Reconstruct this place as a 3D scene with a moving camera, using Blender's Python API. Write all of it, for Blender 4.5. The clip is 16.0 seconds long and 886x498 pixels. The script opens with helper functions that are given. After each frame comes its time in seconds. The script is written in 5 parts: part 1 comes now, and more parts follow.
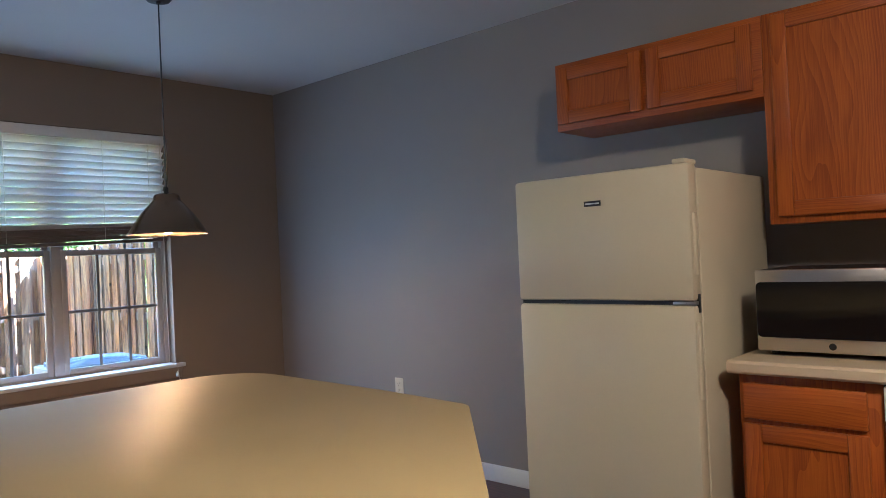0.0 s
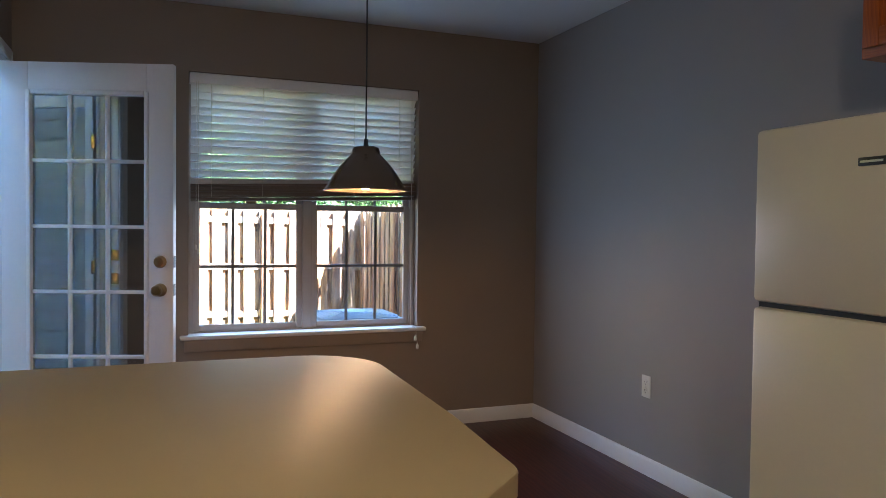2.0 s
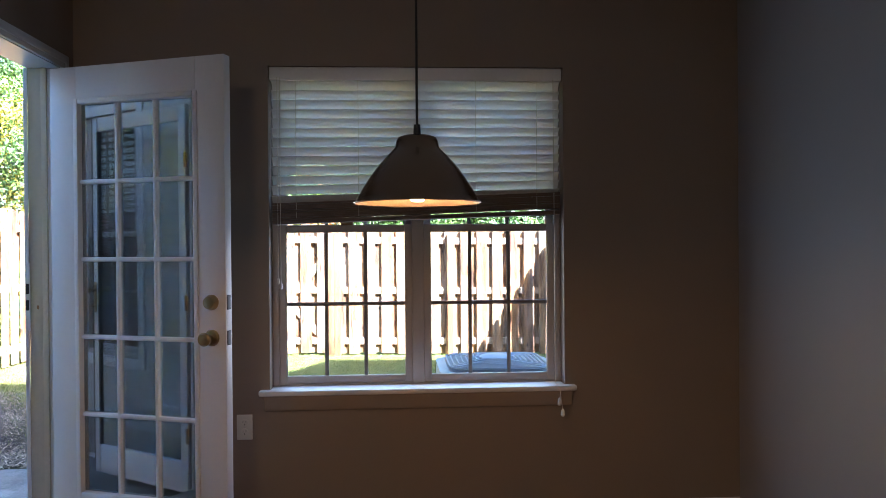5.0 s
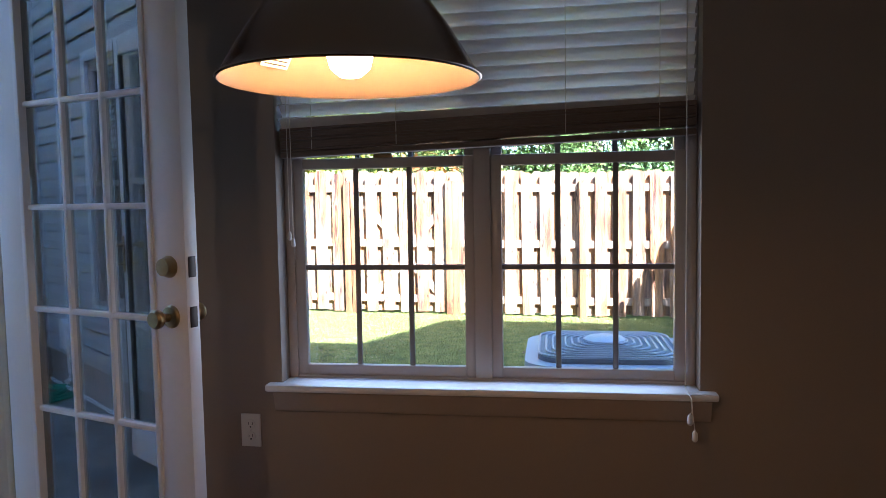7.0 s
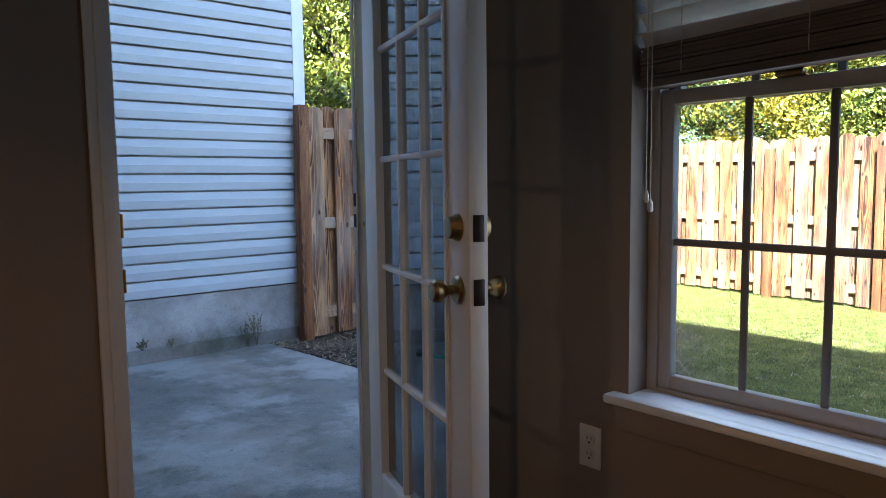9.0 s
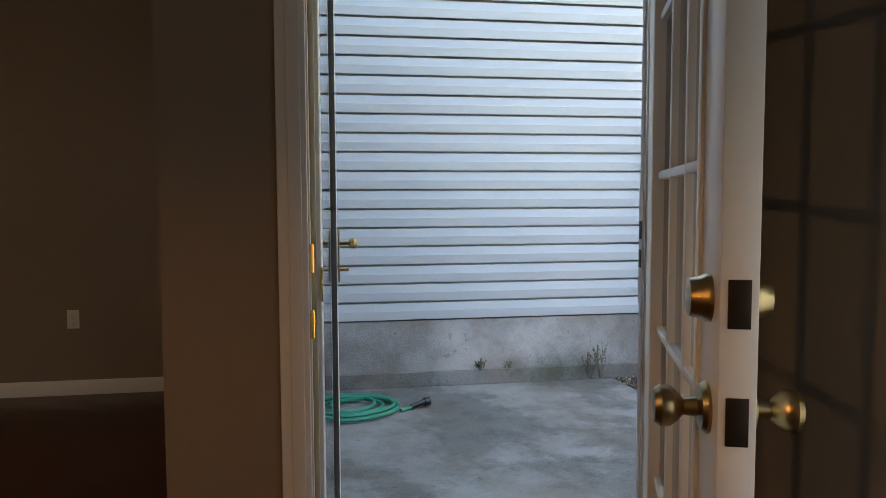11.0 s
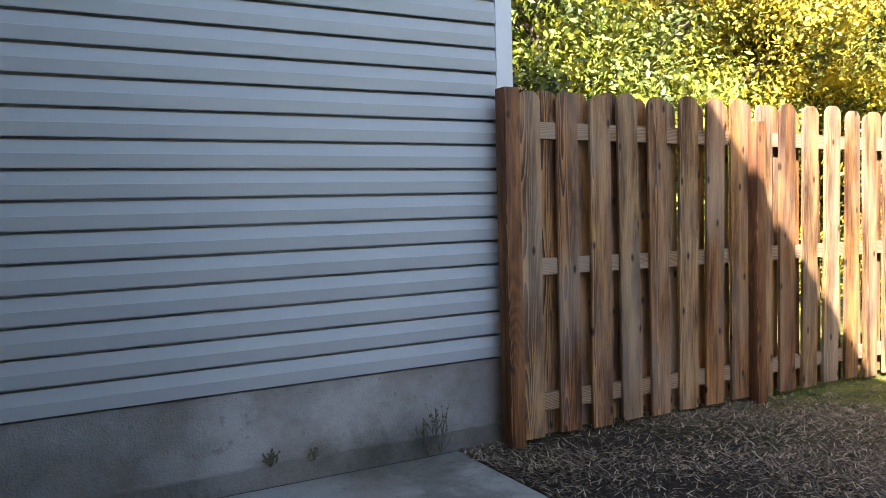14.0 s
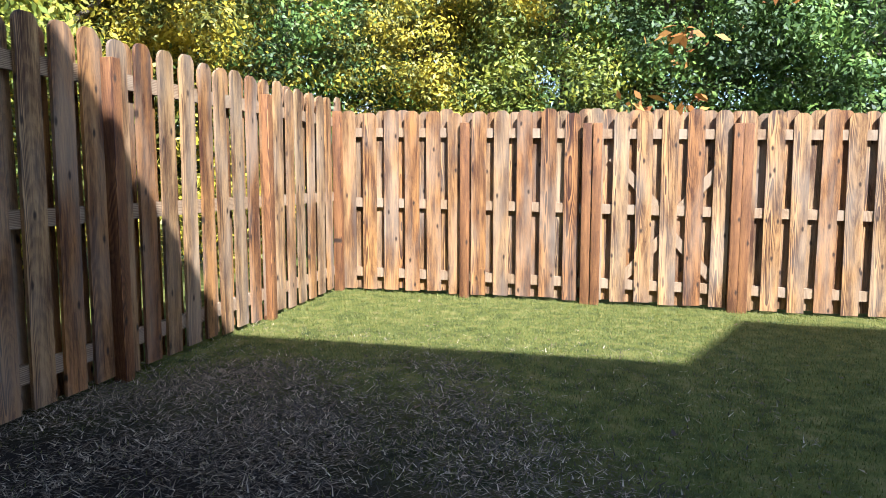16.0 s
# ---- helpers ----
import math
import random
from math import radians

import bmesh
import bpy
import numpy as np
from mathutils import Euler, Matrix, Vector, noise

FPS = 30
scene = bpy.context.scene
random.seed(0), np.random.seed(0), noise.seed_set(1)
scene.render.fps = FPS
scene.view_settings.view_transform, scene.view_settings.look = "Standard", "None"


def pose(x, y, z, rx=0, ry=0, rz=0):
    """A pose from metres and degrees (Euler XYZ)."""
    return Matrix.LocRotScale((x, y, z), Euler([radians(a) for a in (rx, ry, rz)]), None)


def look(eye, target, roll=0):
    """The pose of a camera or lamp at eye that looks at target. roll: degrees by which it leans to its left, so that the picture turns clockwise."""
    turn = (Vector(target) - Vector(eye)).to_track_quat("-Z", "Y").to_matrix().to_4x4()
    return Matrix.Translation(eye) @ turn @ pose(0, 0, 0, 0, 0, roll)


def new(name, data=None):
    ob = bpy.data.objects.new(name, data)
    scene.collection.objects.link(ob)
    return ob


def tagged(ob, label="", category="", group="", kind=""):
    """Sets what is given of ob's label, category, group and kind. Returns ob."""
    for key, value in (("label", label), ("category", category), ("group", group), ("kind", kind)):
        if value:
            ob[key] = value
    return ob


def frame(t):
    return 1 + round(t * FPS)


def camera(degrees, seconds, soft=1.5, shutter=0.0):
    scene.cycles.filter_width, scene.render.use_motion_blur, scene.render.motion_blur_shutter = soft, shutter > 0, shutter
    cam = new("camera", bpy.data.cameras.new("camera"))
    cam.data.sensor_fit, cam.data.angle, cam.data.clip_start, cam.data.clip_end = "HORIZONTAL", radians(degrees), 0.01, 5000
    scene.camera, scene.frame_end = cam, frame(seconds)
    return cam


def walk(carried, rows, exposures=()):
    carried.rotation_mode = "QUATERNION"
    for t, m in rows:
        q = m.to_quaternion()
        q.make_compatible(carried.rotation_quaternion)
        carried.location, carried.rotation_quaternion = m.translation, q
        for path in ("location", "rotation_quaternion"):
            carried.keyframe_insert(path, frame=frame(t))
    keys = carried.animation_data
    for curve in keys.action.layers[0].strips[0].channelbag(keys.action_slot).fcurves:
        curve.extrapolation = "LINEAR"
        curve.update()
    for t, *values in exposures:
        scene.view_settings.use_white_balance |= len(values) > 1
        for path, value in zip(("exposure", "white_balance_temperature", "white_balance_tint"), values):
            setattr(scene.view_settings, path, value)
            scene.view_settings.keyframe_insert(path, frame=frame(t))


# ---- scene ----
cam = camera(62.6, 16.0, soft=0.7)
PATH = [
    (0, (0.01, -0.091, 1.26), (-1.338, 1.387, 1.277), -2.6),
    (0.5, (-0.097, 0.047, 1.272), (-1.552, 1.418, 1.283), -2.4),
    (0.8, (-0.117, 0.162, 1.258), (-1.667, 1.426, 1.26), -1.6),
    (1, (-0.123, 0.253, 1.254), (-1.741, 1.429, 1.238), -1.0),
    (1.5, (-0.11, 0.486, 1.263), (-1.884, 1.41, 1.228), 0.6),
    (2, (-0.172, 0.698, 1.257), (-2.034, 1.427, 1.201), 0.7),
    (2.5, (-0.267, 0.915, 1.269), (-2.195, 1.443, 1.209), 1.2),
    (3, (-0.371, 1.143, 1.283), (-2.344, 1.472, 1.252), 0.8),
    (3.2, (-0.432, 1.209, 1.285), (-2.413, 1.48, 1.265), 0.6),
    (5.3, (-1.288, 1.529, 1.299), (-3.285, 1.637, 1.276), -0.5),
    (5.5, (-1.405, 1.594, 1.3), (-3.401, 1.703, 1.261), -0.6),
    (6, (-1.663, 1.674, 1.3), (-3.658, 1.804, 1.238), -1.1),
    (6.5, (-1.93, 1.746, 1.286), (-3.927, 1.682, 1.193), -1.5),
    (7, (-2.161, 1.762, 1.253), (-4.134, 1.466, 1.113), -1.0),
    (7.5, (-2.39, 1.8, 1.238), (-4.304, 1.243, 1.074), -1.4),
    (8, (-2.6, 1.87, 1.223), (-4.372, 0.961, 1.047), -1.6),
    (8.5, (-2.793, 1.937, 1.206), (-4.351, 0.697, 1.022), -1.2),
    (9, (-2.968, 1.919, 1.175), (-4.26, 0.404, 0.993), -0.7),
    (9.5, (-3.106, 1.863, 1.183), (-4.067, 0.116, 1.02), -0.0),
    (9.6, (-3.131, 1.872, 1.184), (-3.997, 0.077, 1.025), 0.2),
    (10, (-3.269, 1.815, 1.188), (-3.861, -0.09, 1.042), 0.7),
    (10.2, (-3.338, 1.785, 1.19), (-3.796, -0.158, 1.056), 1.0),
    (12.3, (-3.741, 0.869, 1.209), (-4.016, -1.107, 1.07), -0.6),
    (12.5, (-3.739, 0.755, 1.204), (-4.115, -1.205, 1.059), -0.9),
    (12.7, (-3.7, 0.657, 1.216), (-4.222, -1.268, 1.065), -0.8),
    (13, (-3.742, 0.504, 1.239), (-4.349, -1.396, 1.084), -1.4),
    (13.5, (-3.781, 0.264, 1.234), (-4.495, -1.598, 1.076), -1.6),
    (14, (-3.853, 0.056, 1.183), (-4.751, -1.728, 1.072), -1.6),
    (14.5, (-3.905, -0.089, 1.165), (-5.115, -1.677, 1.052), -1.6),
    (15, (-3.991, -0.254, 1.115), (-5.515, -1.541, 0.965), -0.7),
    (15.5, (-4.112, -0.353, 1.127), (-5.882, -1.263, 0.926), 0.2),
    (16, (-4.187, -0.489, 1.089), (-6.123, -0.939, 0.866), -0.0),
]
EXPOSURES = [(0.0, 5.3, 4650, 9), (1.5, 4.9, 4800, 8), (3.0, 4.5, 4950, 8), (5.5, 4.18, 5150, 14), (7.0, 3.98, 5100, 15), (8.0, 3.5, 5150, 10), (9.0, 3.35, 5550, 11),
             (10.2, 3.85, 7150, 12), (12.5, 3.78, 7500, 13), (13.5, 3.15, 7100, 15), (14.5, 2.45, 6400, 11), (15.0, 2.2, 5950, 9), (16.0, 1.77, 5520, 8)]
walk(cam, [(t, look(eye, target, roll)) for t, eye, target, roll in PATH], EXPOSURES)

# ---- world and sun ----
SUN = Vector((1.0, 0.75, 1.18))                     # towards the sun
world = bpy.data.worlds.new("sky")
scene.world = world
world.use_nodes = True
wt = world.node_tree
sky = wt.nodes.new("ShaderNodeTexSky")
sky.sky_type = "NISHITA"
sky.sun_disc = False
sky.sun_elevation = math.atan2(SUN.z, math.hypot(SUN.x, SUN.y))
sky.sun_rotation = math.atan2(SUN.x, SUN.y)
wt.links.new(sky.outputs[0], wt.nodes["Background"].inputs[0])
wt.nodes["Background"].inputs[1].default_value = 0.105
sun = new("sun", bpy.data.lights.new("sun", "SUN"))
sun.data.energy, sun.data.angle, sun.data.color = 4.4, radians(0.55), (1.0, 0.965, 0.91)
sun.matrix_basis = look((0, 0, 12), Vector((0, 0, 12)) - SUN)


def daylight(name, x, y, z, turn, w, h, watts):
    """The sky's light in a window's or door's opening."""
    l = new(name, bpy.data.lights.new(name, "AREA"))
    l.data.shape, l.data.size, l.data.size_y, l.data.energy, l.data.color = "RECTANGLE", w, h, watts, (0.84, 0.92, 1.0)
    l.matrix_basis = pose(x, y, z, 90, 0, turn)
    return l


daylight("window_daylight", -4.535, 1.535, 1.02, -90, 1.25, 0.72, 0.3)
daylight("window_daylight", -3.315, -1.45, 1.02, -90, 1.1, 0.72, 0.2)


# ---- building helpers ----
ORIGIN = {}


def thing(name, loc=(0, 0, 0), label="", category="", group="", kind=""):
    ob = new(name)
    ob.empty_display_size = 0.1
    ob.location = loc
    ORIGIN[ob.name] = Vector(loc)
    return tagged(ob, label, category, group, kind)


def local_thing(name, m, label="", category="", group=""):
    ob = new(name)
    ob.empty_display_size = 0.1
    ob.matrix_basis = m
    ORIGIN[ob.name] = Vector((0, 0, 0))
    return tagged(ob, label, category, group)


def mesh_of(name, bm, material, smooth=35):
    me = bpy.data.meshes.new(name)
    bmesh.ops.recalc_face_normals(bm, faces=bm.faces)
    if smooth:
        for f in bm.faces:
            f.smooth = True
        lim = radians(smooth)
        for e in bm.edges:
            if len(e.link_faces) == 2 and e.calc_face_angle(0) > lim:
                e.smooth = False
    bm.to_mesh(me)
    bm.free()
    for m in (material if isinstance(material, (list, tuple)) else [material]):
        me.materials.append(m)
    return me


def part(name, bm, material, parent, label="", smooth=35):
    """One mesh under a thing; its vertices are given where the thing's own are."""
    org = ORIGIN[parent.name]
    bmesh.ops.translate(bm, verts=bm.verts, vec=-org)
    ob = new(name, mesh_of(name, bm, material, smooth))
    ob.parent = parent
    ORIGIN[ob.name] = org
    return tagged(ob, label)


def solid(name, bm, material, label="", category="", kind="", group="", smooth=35):
    ob = new(name, mesh_of(name, bm, material, smooth))
    ORIGIN[ob.name] = Vector((0, 0, 0))
    return tagged(ob, label, category, group, kind)


def piece(name, me, parent, m):
    ob = new(name, me)
    ob.parent = parent
    ob.matrix_basis = Matrix.Translation(-ORIGIN[parent.name]) @ m
    return ob


def box(bm, x0, x1, y0, y1, z0, z1, bevel=0.0, seg=2):
    m = Matrix.LocRotScale(((x0 + x1) / 2, (y0 + y1) / 2, (z0 + z1) / 2), None, (abs(x1 - x0), abs(y1 - y0), abs(z1 - z0)))
    made = bmesh.ops.create_cube(bm, size=1, matrix=m)
    if bevel:
        edges = list({e for v in made["verts"] for e in v.link_edges})
        bmesh.ops.bevel(bm, geom=edges, offset=bevel, segments=seg, affect="EDGES", profile=0.5)
    return bm


def boxes(*rows, bevel=0.0):
    bm = bmesh.new()
    for r in rows:
        box(bm, *r, bevel=bevel)
    return bm


def cyl(bm, p0, p1, r0, r1=None, n=16):
    p0, p1 = Vector(p0), Vector(p1)
    d = p1 - p0
    m = Matrix.Translation((p0 + p1) / 2) @ d.to_track_quat("Z", "Y").to_matrix().to_4x4()
    bmesh.ops.create_cone(bm, cap_ends=True, segments=n, radius1=r0, radius2=r0 if r1 is None else r1, depth=d.length, matrix=m)
    return bm


def lathe(bm, profile, m=Matrix(), n=32, close=False):
    rings = []
    for r, z in profile:
        rings.append([bm.verts.new(m @ Vector((r * math.cos(2 * math.pi * k / n), r * math.sin(2 * math.pi * k / n), z))) for k in range(n)])
    pairs = list(zip(rings, rings[1:])) + ([(rings[-1], rings[0])] if close else [])
    for a, b in pairs:
        for k in range(n):
            bm.faces.new((a[k], a[(k + 1) % n], b[(k + 1) % n], b[k]))
    if not close:
        for ring, r in ((rings[0], profile[0][0]), (rings[-1], profile[-1][0])):
            if r > 1e-5:
                bm.faces.new(ring)
    return bm


def tube(bm, pts, r, n=8):
    pts = [Vector(p) for p in pts]
    rings = []
    for k, p in enumerate(pts):
        d = (pts[min(k + 1, len(pts) - 1)] - pts[max(k - 1, 0)]).normalized()
        side = d.cross(Vector((0, 0, 1)) if abs(d.z) < 0.95 else Vector((1, 0, 0))).normalized()
        up = side.cross(d)
        rings.append([bm.verts.new(p + r * (math.cos(2 * math.pi * j / n) * side + math.sin(2 * math.pi * j / n) * up)) for j in range(n)])
    for a, b in zip(rings, rings[1:]):
        for j in range(n):
            bm.faces.new((a[j], a[(j + 1) % n], b[(j + 1) % n], b[j]))
    bm.faces.new(rings[0])
    bm.faces.new(rings[-1])
    return bm


def prism(bm, outline, lo, hi, axis="z"):
    """An outline of (a, b) pulled from lo to hi along an axis."""
    put = {"z": lambda a, b, c: (a, b, c), "y": lambda a, b, c: (a, c, b), "x": lambda a, b, c: (c, a, b)}[axis]
    low = [bm.verts.new(put(a, b, lo)) for a, b in outline]
    top = [bm.verts.new(put(a, b, hi)) for a, b in outline]
    n = len(outline)
    for k in range(n):
        bm.faces.new((low[k], low[(k + 1) % n], top[(k + 1) % n], top[k]))
    bm.faces.new(low)
    bm.faces.new(top)
    return bm


# ---- materials ----
def nodes_of(name):
    m = bpy.data.materials.new(name)
    m.use_nodes = True
    t = m.node_tree
    return m, t, t.nodes["Principled BSDF"]


def node(t, kind, **given):
    n = t.nodes.new(kind)
    for key, value in given.items():
        if key in n.inputs:
            n.inputs[key].default_value = value
    return n


def noise_of(t, vector, scale, detail=4.0, rough=0.55):
    n = t.nodes.new("ShaderNodeTexNoise")
    n.inputs["Scale"].default_value, n.inputs["Detail"].default_value, n.inputs["Roughness"].default_value = scale, detail, rough
    t.links.new(vector, n.inputs["Vector"])
    return n.outputs["Fac"]


def ramp_of(t, fac, stops):
    n = t.nodes.new("ShaderNodeValToRGB")
    while len(n.color_ramp.elements) < len(stops):
        n.color_ramp.elements.new(0.5)
    for e, (at, c) in zip(n.color_ramp.elements, stops):
        e.position, e.color = at, (*c, 1) if len(c) == 3 else c
    t.links.new(fac, n.inputs["Fac"])
    return n.outputs["Color"]


def mix_of(t, fac, a, b, mode="MIX"):
    n = t.nodes.new("ShaderNodeMix")
    n.data_type, n.blend_type = "RGBA", mode
    for socket, v in ((n.inputs[0], fac), (n.inputs[6], a), (n.inputs[7], b)):
        if isinstance(v, (int, float)):
            socket.default_value = v
        elif isinstance(v, tuple):
            socket.default_value = (*v, 1)
        else:
            t.links.new(v, socket)
    return n.outputs[2]


def bump_of(t, height, strength, distance, bsdf):
    n = t.nodes.new("ShaderNodeBump")
    n.inputs["Strength"].default_value, n.inputs["Distance"].default_value = strength, distance
    t.links.new(height, n.inputs["Height"])
    t.links.new(n.outputs[0], bsdf.inputs["Normal"])


def scaled(t, vector, scale):
    n = t.nodes.new("ShaderNodeMapping")
    n.inputs["Scale"].default_value = scale
    t.links.new(vector, n.inputs["Vector"])
    return n.outputs[0]


def place_of(t):
    return t.nodes.new("ShaderNodeNewGeometry").outputs["Position"]


def painted(name, base, rough=0.5, metal=0.0, vary=0.12, big=1.3, fine=60.0, bump=0.05, dist=0.002, spec=0.5, coat=0.0):
    """A surface with faint blotches, fine grain and uneven gloss."""
    m, t, b = nodes_of(name)
    p = place_of(t)
    wide, grain = noise_of(t, p, big, 3), noise_of(t, p, fine, 5)
    dark, light = tuple(c * (1 - vary) for c in base), tuple(min(1, c * (1 + vary)) for c in base)
    col = ramp_of(t, wide, [(0.3, dark), (0.7, light)])
    col = mix_of(t, 0.35, col, ramp_of(t, grain, [(0.3, dark), (0.7, light)]))
    t.links.new(col, b.inputs["Base Color"])
    r = t.nodes.new("ShaderNodeMapRange")
    r.inputs[3].default_value, r.inputs[4].default_value = max(0.02, rough - 0.08), min(1, rough + 0.08)
    t.links.new(grain, r.inputs[0])
    t.links.new(r.outputs[0], b.inputs["Roughness"])
    b.inputs["Metallic"].default_value = metal
    b.inputs["Specular IOR Level"].default_value = spec
    b.inputs["Coat Weight"].default_value = coat
    if bump:
        bump_of(t, grain, bump, dist, b)
    return m


def grained(name, dark, light, along="z", rough=0.4, bump=0.15, coat=0.0, own=False, tint=None, fine=22.0, wave=1.0):
    """Wood: long streaks and cathedral figure along an axis; own: each piece takes its own cut and shade."""
    m, t, b = nodes_of(name)
    tc = t.nodes.new("ShaderNodeTexCoord")
    p = tc.outputs["Object"]
    info = t.nodes.new("ShaderNodeObjectInfo")
    if own:
        add = t.nodes.new("ShaderNodeVectorMath")
        mul = t.nodes.new("ShaderNodeMath")
        mul.operation = "MULTIPLY"
        mul.inputs[1].default_value = 37.0
        t.links.new(info.outputs["Random"], mul.inputs[0])
        t.links.new(p, add.inputs[0])
        t.links.new(mul.outputs[0], add.inputs[1])
        p = add.outputs[0]
    s = {"z": (1, 1, 0.06), "x": (0.06, 1, 1), "y": (1, 0.06, 1)}[along]
    q = scaled(t, p, s)
    streak = noise_of(t, q, fine * 4, 6, 0.65)
    w = t.nodes.new("ShaderNodeTexWave")
    w.wave_type, w.bands_direction = "BANDS", "DIAGONAL"
    w.inputs["Scale"].default_value, w.inputs["Distortion"].default_value, w.inputs["Detail"].default_value, w.inputs["Detail Scale"].default_value = fine, 9.0 * wave, 3.0, 0.7
    t.links.new(q, w.inputs["Vector"])
    fac = mix_of(t, 0.45, w.outputs["Color"], streak)
    col = ramp_of(t, fac, [(0.15, dark), (0.5, tuple((a * 0.4 + c * 0.6) for a, c in zip(dark, light))), (0.85, light)])
    if own and tint:
        shade = ramp_of(t, info.outputs["Random"], tint)
        col = mix_of(t, 0.75, col, shade, "MULTIPLY")
        v = t.nodes.new("ShaderNodeTexVoronoi")
        v.inputs["Scale"].default_value = 3.2
        t.links.new(scaled(t, p, (1.5, 1.5, 0.8)), v.inputs["Vector"])
        knot = ramp_of(t, v.outputs["Distance"], [(0.03, (1, 1, 1)), (0.09, (0, 0, 0))])
        col = mix_of(t, knot, col, (0.05, 0.02, 0.01))
        grey = ramp_of(t, noise_of(t, scaled(t, p, (1, 1, 0.35)), 2.2, 4), [(0.42, (0, 0, 0)), (0.75, (0.38, 0.38, 0.38))])
        col = mix_of(t, grey, col, (0.36, 0.31, 0.26))
    t.links.new(col, b.inputs["Base Color"])
    r = t.nodes.new("ShaderNodeMapRange")
    r.inputs[3].default_value, r.inputs[4].default_value = rough - 0.08, min(1.0, rough + 0.12)
    t.links.new(streak, r.inputs[0])
    t.links.new(r.outputs[0], b.inputs["Roughness"])
    b.inputs["Coat Weight"].default_value = coat
    b.inputs["Coat Roughness"].default_value = 0.25
    bump_of(t, fac, bump, 0.003, b)
    return m


def timber(name, dark, light, rough=0.7, bump=0.3, coat=0.0, rings=55.0, own=False, tint=None, knots=False, weather=0.0, along="z", warp=0.035, figure=0.45, blotch=0.38, spread=0.13):
    """Sawn wood: year rings round an axis beside the board, cut as straight lines and cathedral arches."""
    m, t, b = nodes_of(name)
    p = t.nodes.new("ShaderNodeTexCoord").outputs["Object"]
    info = t.nodes.new("ShaderNodeObjectInfo")
    if along == "x":
        turn = t.nodes.new("ShaderNodeMapping")
        turn.inputs["Rotation"].default_value = (0, radians(90), 0)
        t.links.new(p, turn.inputs["Vector"])
        p = turn.outputs[0]
    if own:
        wn = t.nodes.new("ShaderNodeTexWhiteNoise")
        wn.noise_dimensions = "1D"
        t.links.new(info.outputs["Random"], wn.inputs["W"])
        mul = t.nodes.new("ShaderNodeVectorMath")
        mul.operation = "MULTIPLY"
        mul.inputs[1].default_value = (0.12, 0.10, 9.0)
        t.links.new(wn.outputs["Color"], mul.inputs[0])
        add = t.nodes.new("ShaderNodeVectorMath")
        t.links.new(p, add.inputs[0])
        t.links.new(mul.outputs[0], add.inputs[1])
        p = add.outputs[0]
    bend = t.nodes.new("ShaderNodeTexNoise")
    bend.inputs["Scale"].default_value, bend.inputs["Detail"].default_value = 1.0, 2.0
    t.links.new(scaled(t, p, (5, 5, 1.1)), bend.inputs["Vector"])
    off = t.nodes.new("ShaderNodeVectorMath")
    off.operation = "MULTIPLY_ADD"
    off.inputs[1].default_value = (warp * 2, warp * 2, 0)
    t.links.new(bend.outputs["Color"], off.inputs[0])
    t.links.new(p, off.inputs[2])
    flat = scaled(t, off.outputs[0], (1, 1, 0.03))
    w = t.nodes.new("ShaderNodeTexWave")
    w.wave_type, w.rings_direction, w.wave_profile = "RINGS", "Z", "SAW"
    w.inputs["Scale"].default_value, w.inputs["Distortion"].default_value, w.inputs["Detail"].default_value = rings / 6.28, 0.6, 2.0
    t.links.new(flat, w.inputs["Vector"])
    streak = noise_of(t, scaled(t, p, (1, 1, 0.02)), 260, 4, 0.6)
    broad = noise_of(t, scaled(t, p, (1, 1, 0.12)), 14, 4, 0.6)
    fac = mix_of(t, blotch, mix_of(t, figure, w.outputs["Color"], streak), broad)
    mid = tuple(a * 0.45 + c * 0.55 for a, c in zip(dark, light))
    col = ramp_of(t, fac, [(0.47 - spread, light), (0.47, mid), (0.47 + spread, dark)])
    if tint:
        col = mix_of(t, 0.9, col, ramp_of(t, info.outputs["Random"], tint), "MULTIPLY")
    if weather:
        worn = ramp_of(t, noise_of(t, scaled(t, p, (1, 1, 0.3)), 4.0, 4), [(0.42, (0, 0, 0)), (0.68, (weather, weather, weather))])
        col = mix_of(t, worn, col, (0.40, 0.325, 0.245))
    if knots:
        v = t.nodes.new("ShaderNodeTexVoronoi")
        v.voronoi_dimensions = "2D"
        v.inputs["Scale"].default_value = 2.3
        lay = t.nodes.new("ShaderNodeMapping")
        lay.inputs["Scale"].default_value, lay.inputs["Rotation"].default_value = (2.3, 1.0, 1.05), (radians(90), 0, 0)
        t.links.new(p, lay.inputs["Vector"])
        t.links.new(lay.outputs[0], v.inputs["Vector"])
        col = mix_of(t, ramp_of(t, v.outputs["Distance"], [(0.03, (0.95, 0.95, 0.95)), (0.075, (0, 0, 0))]), col, (0.03, 0.014, 0.007))
    t.links.new(col, b.inputs["Base Color"])
    r = t.nodes.new("ShaderNodeMapRange")
    r.inputs[3].default_value, r.inputs[4].default_value = rough - 0.08, min(1.0, rough + 0.1)
    t.links.new(streak, r.inputs[0])
    t.links.new(r.outputs[0], b.inputs["Roughness"])
    b.inputs["Coat Weight"].default_value = coat
    b.inputs["Coat Roughness"].default_value = 0.25
    bump_of(t, fac, bump, 0.002, b)
    return m


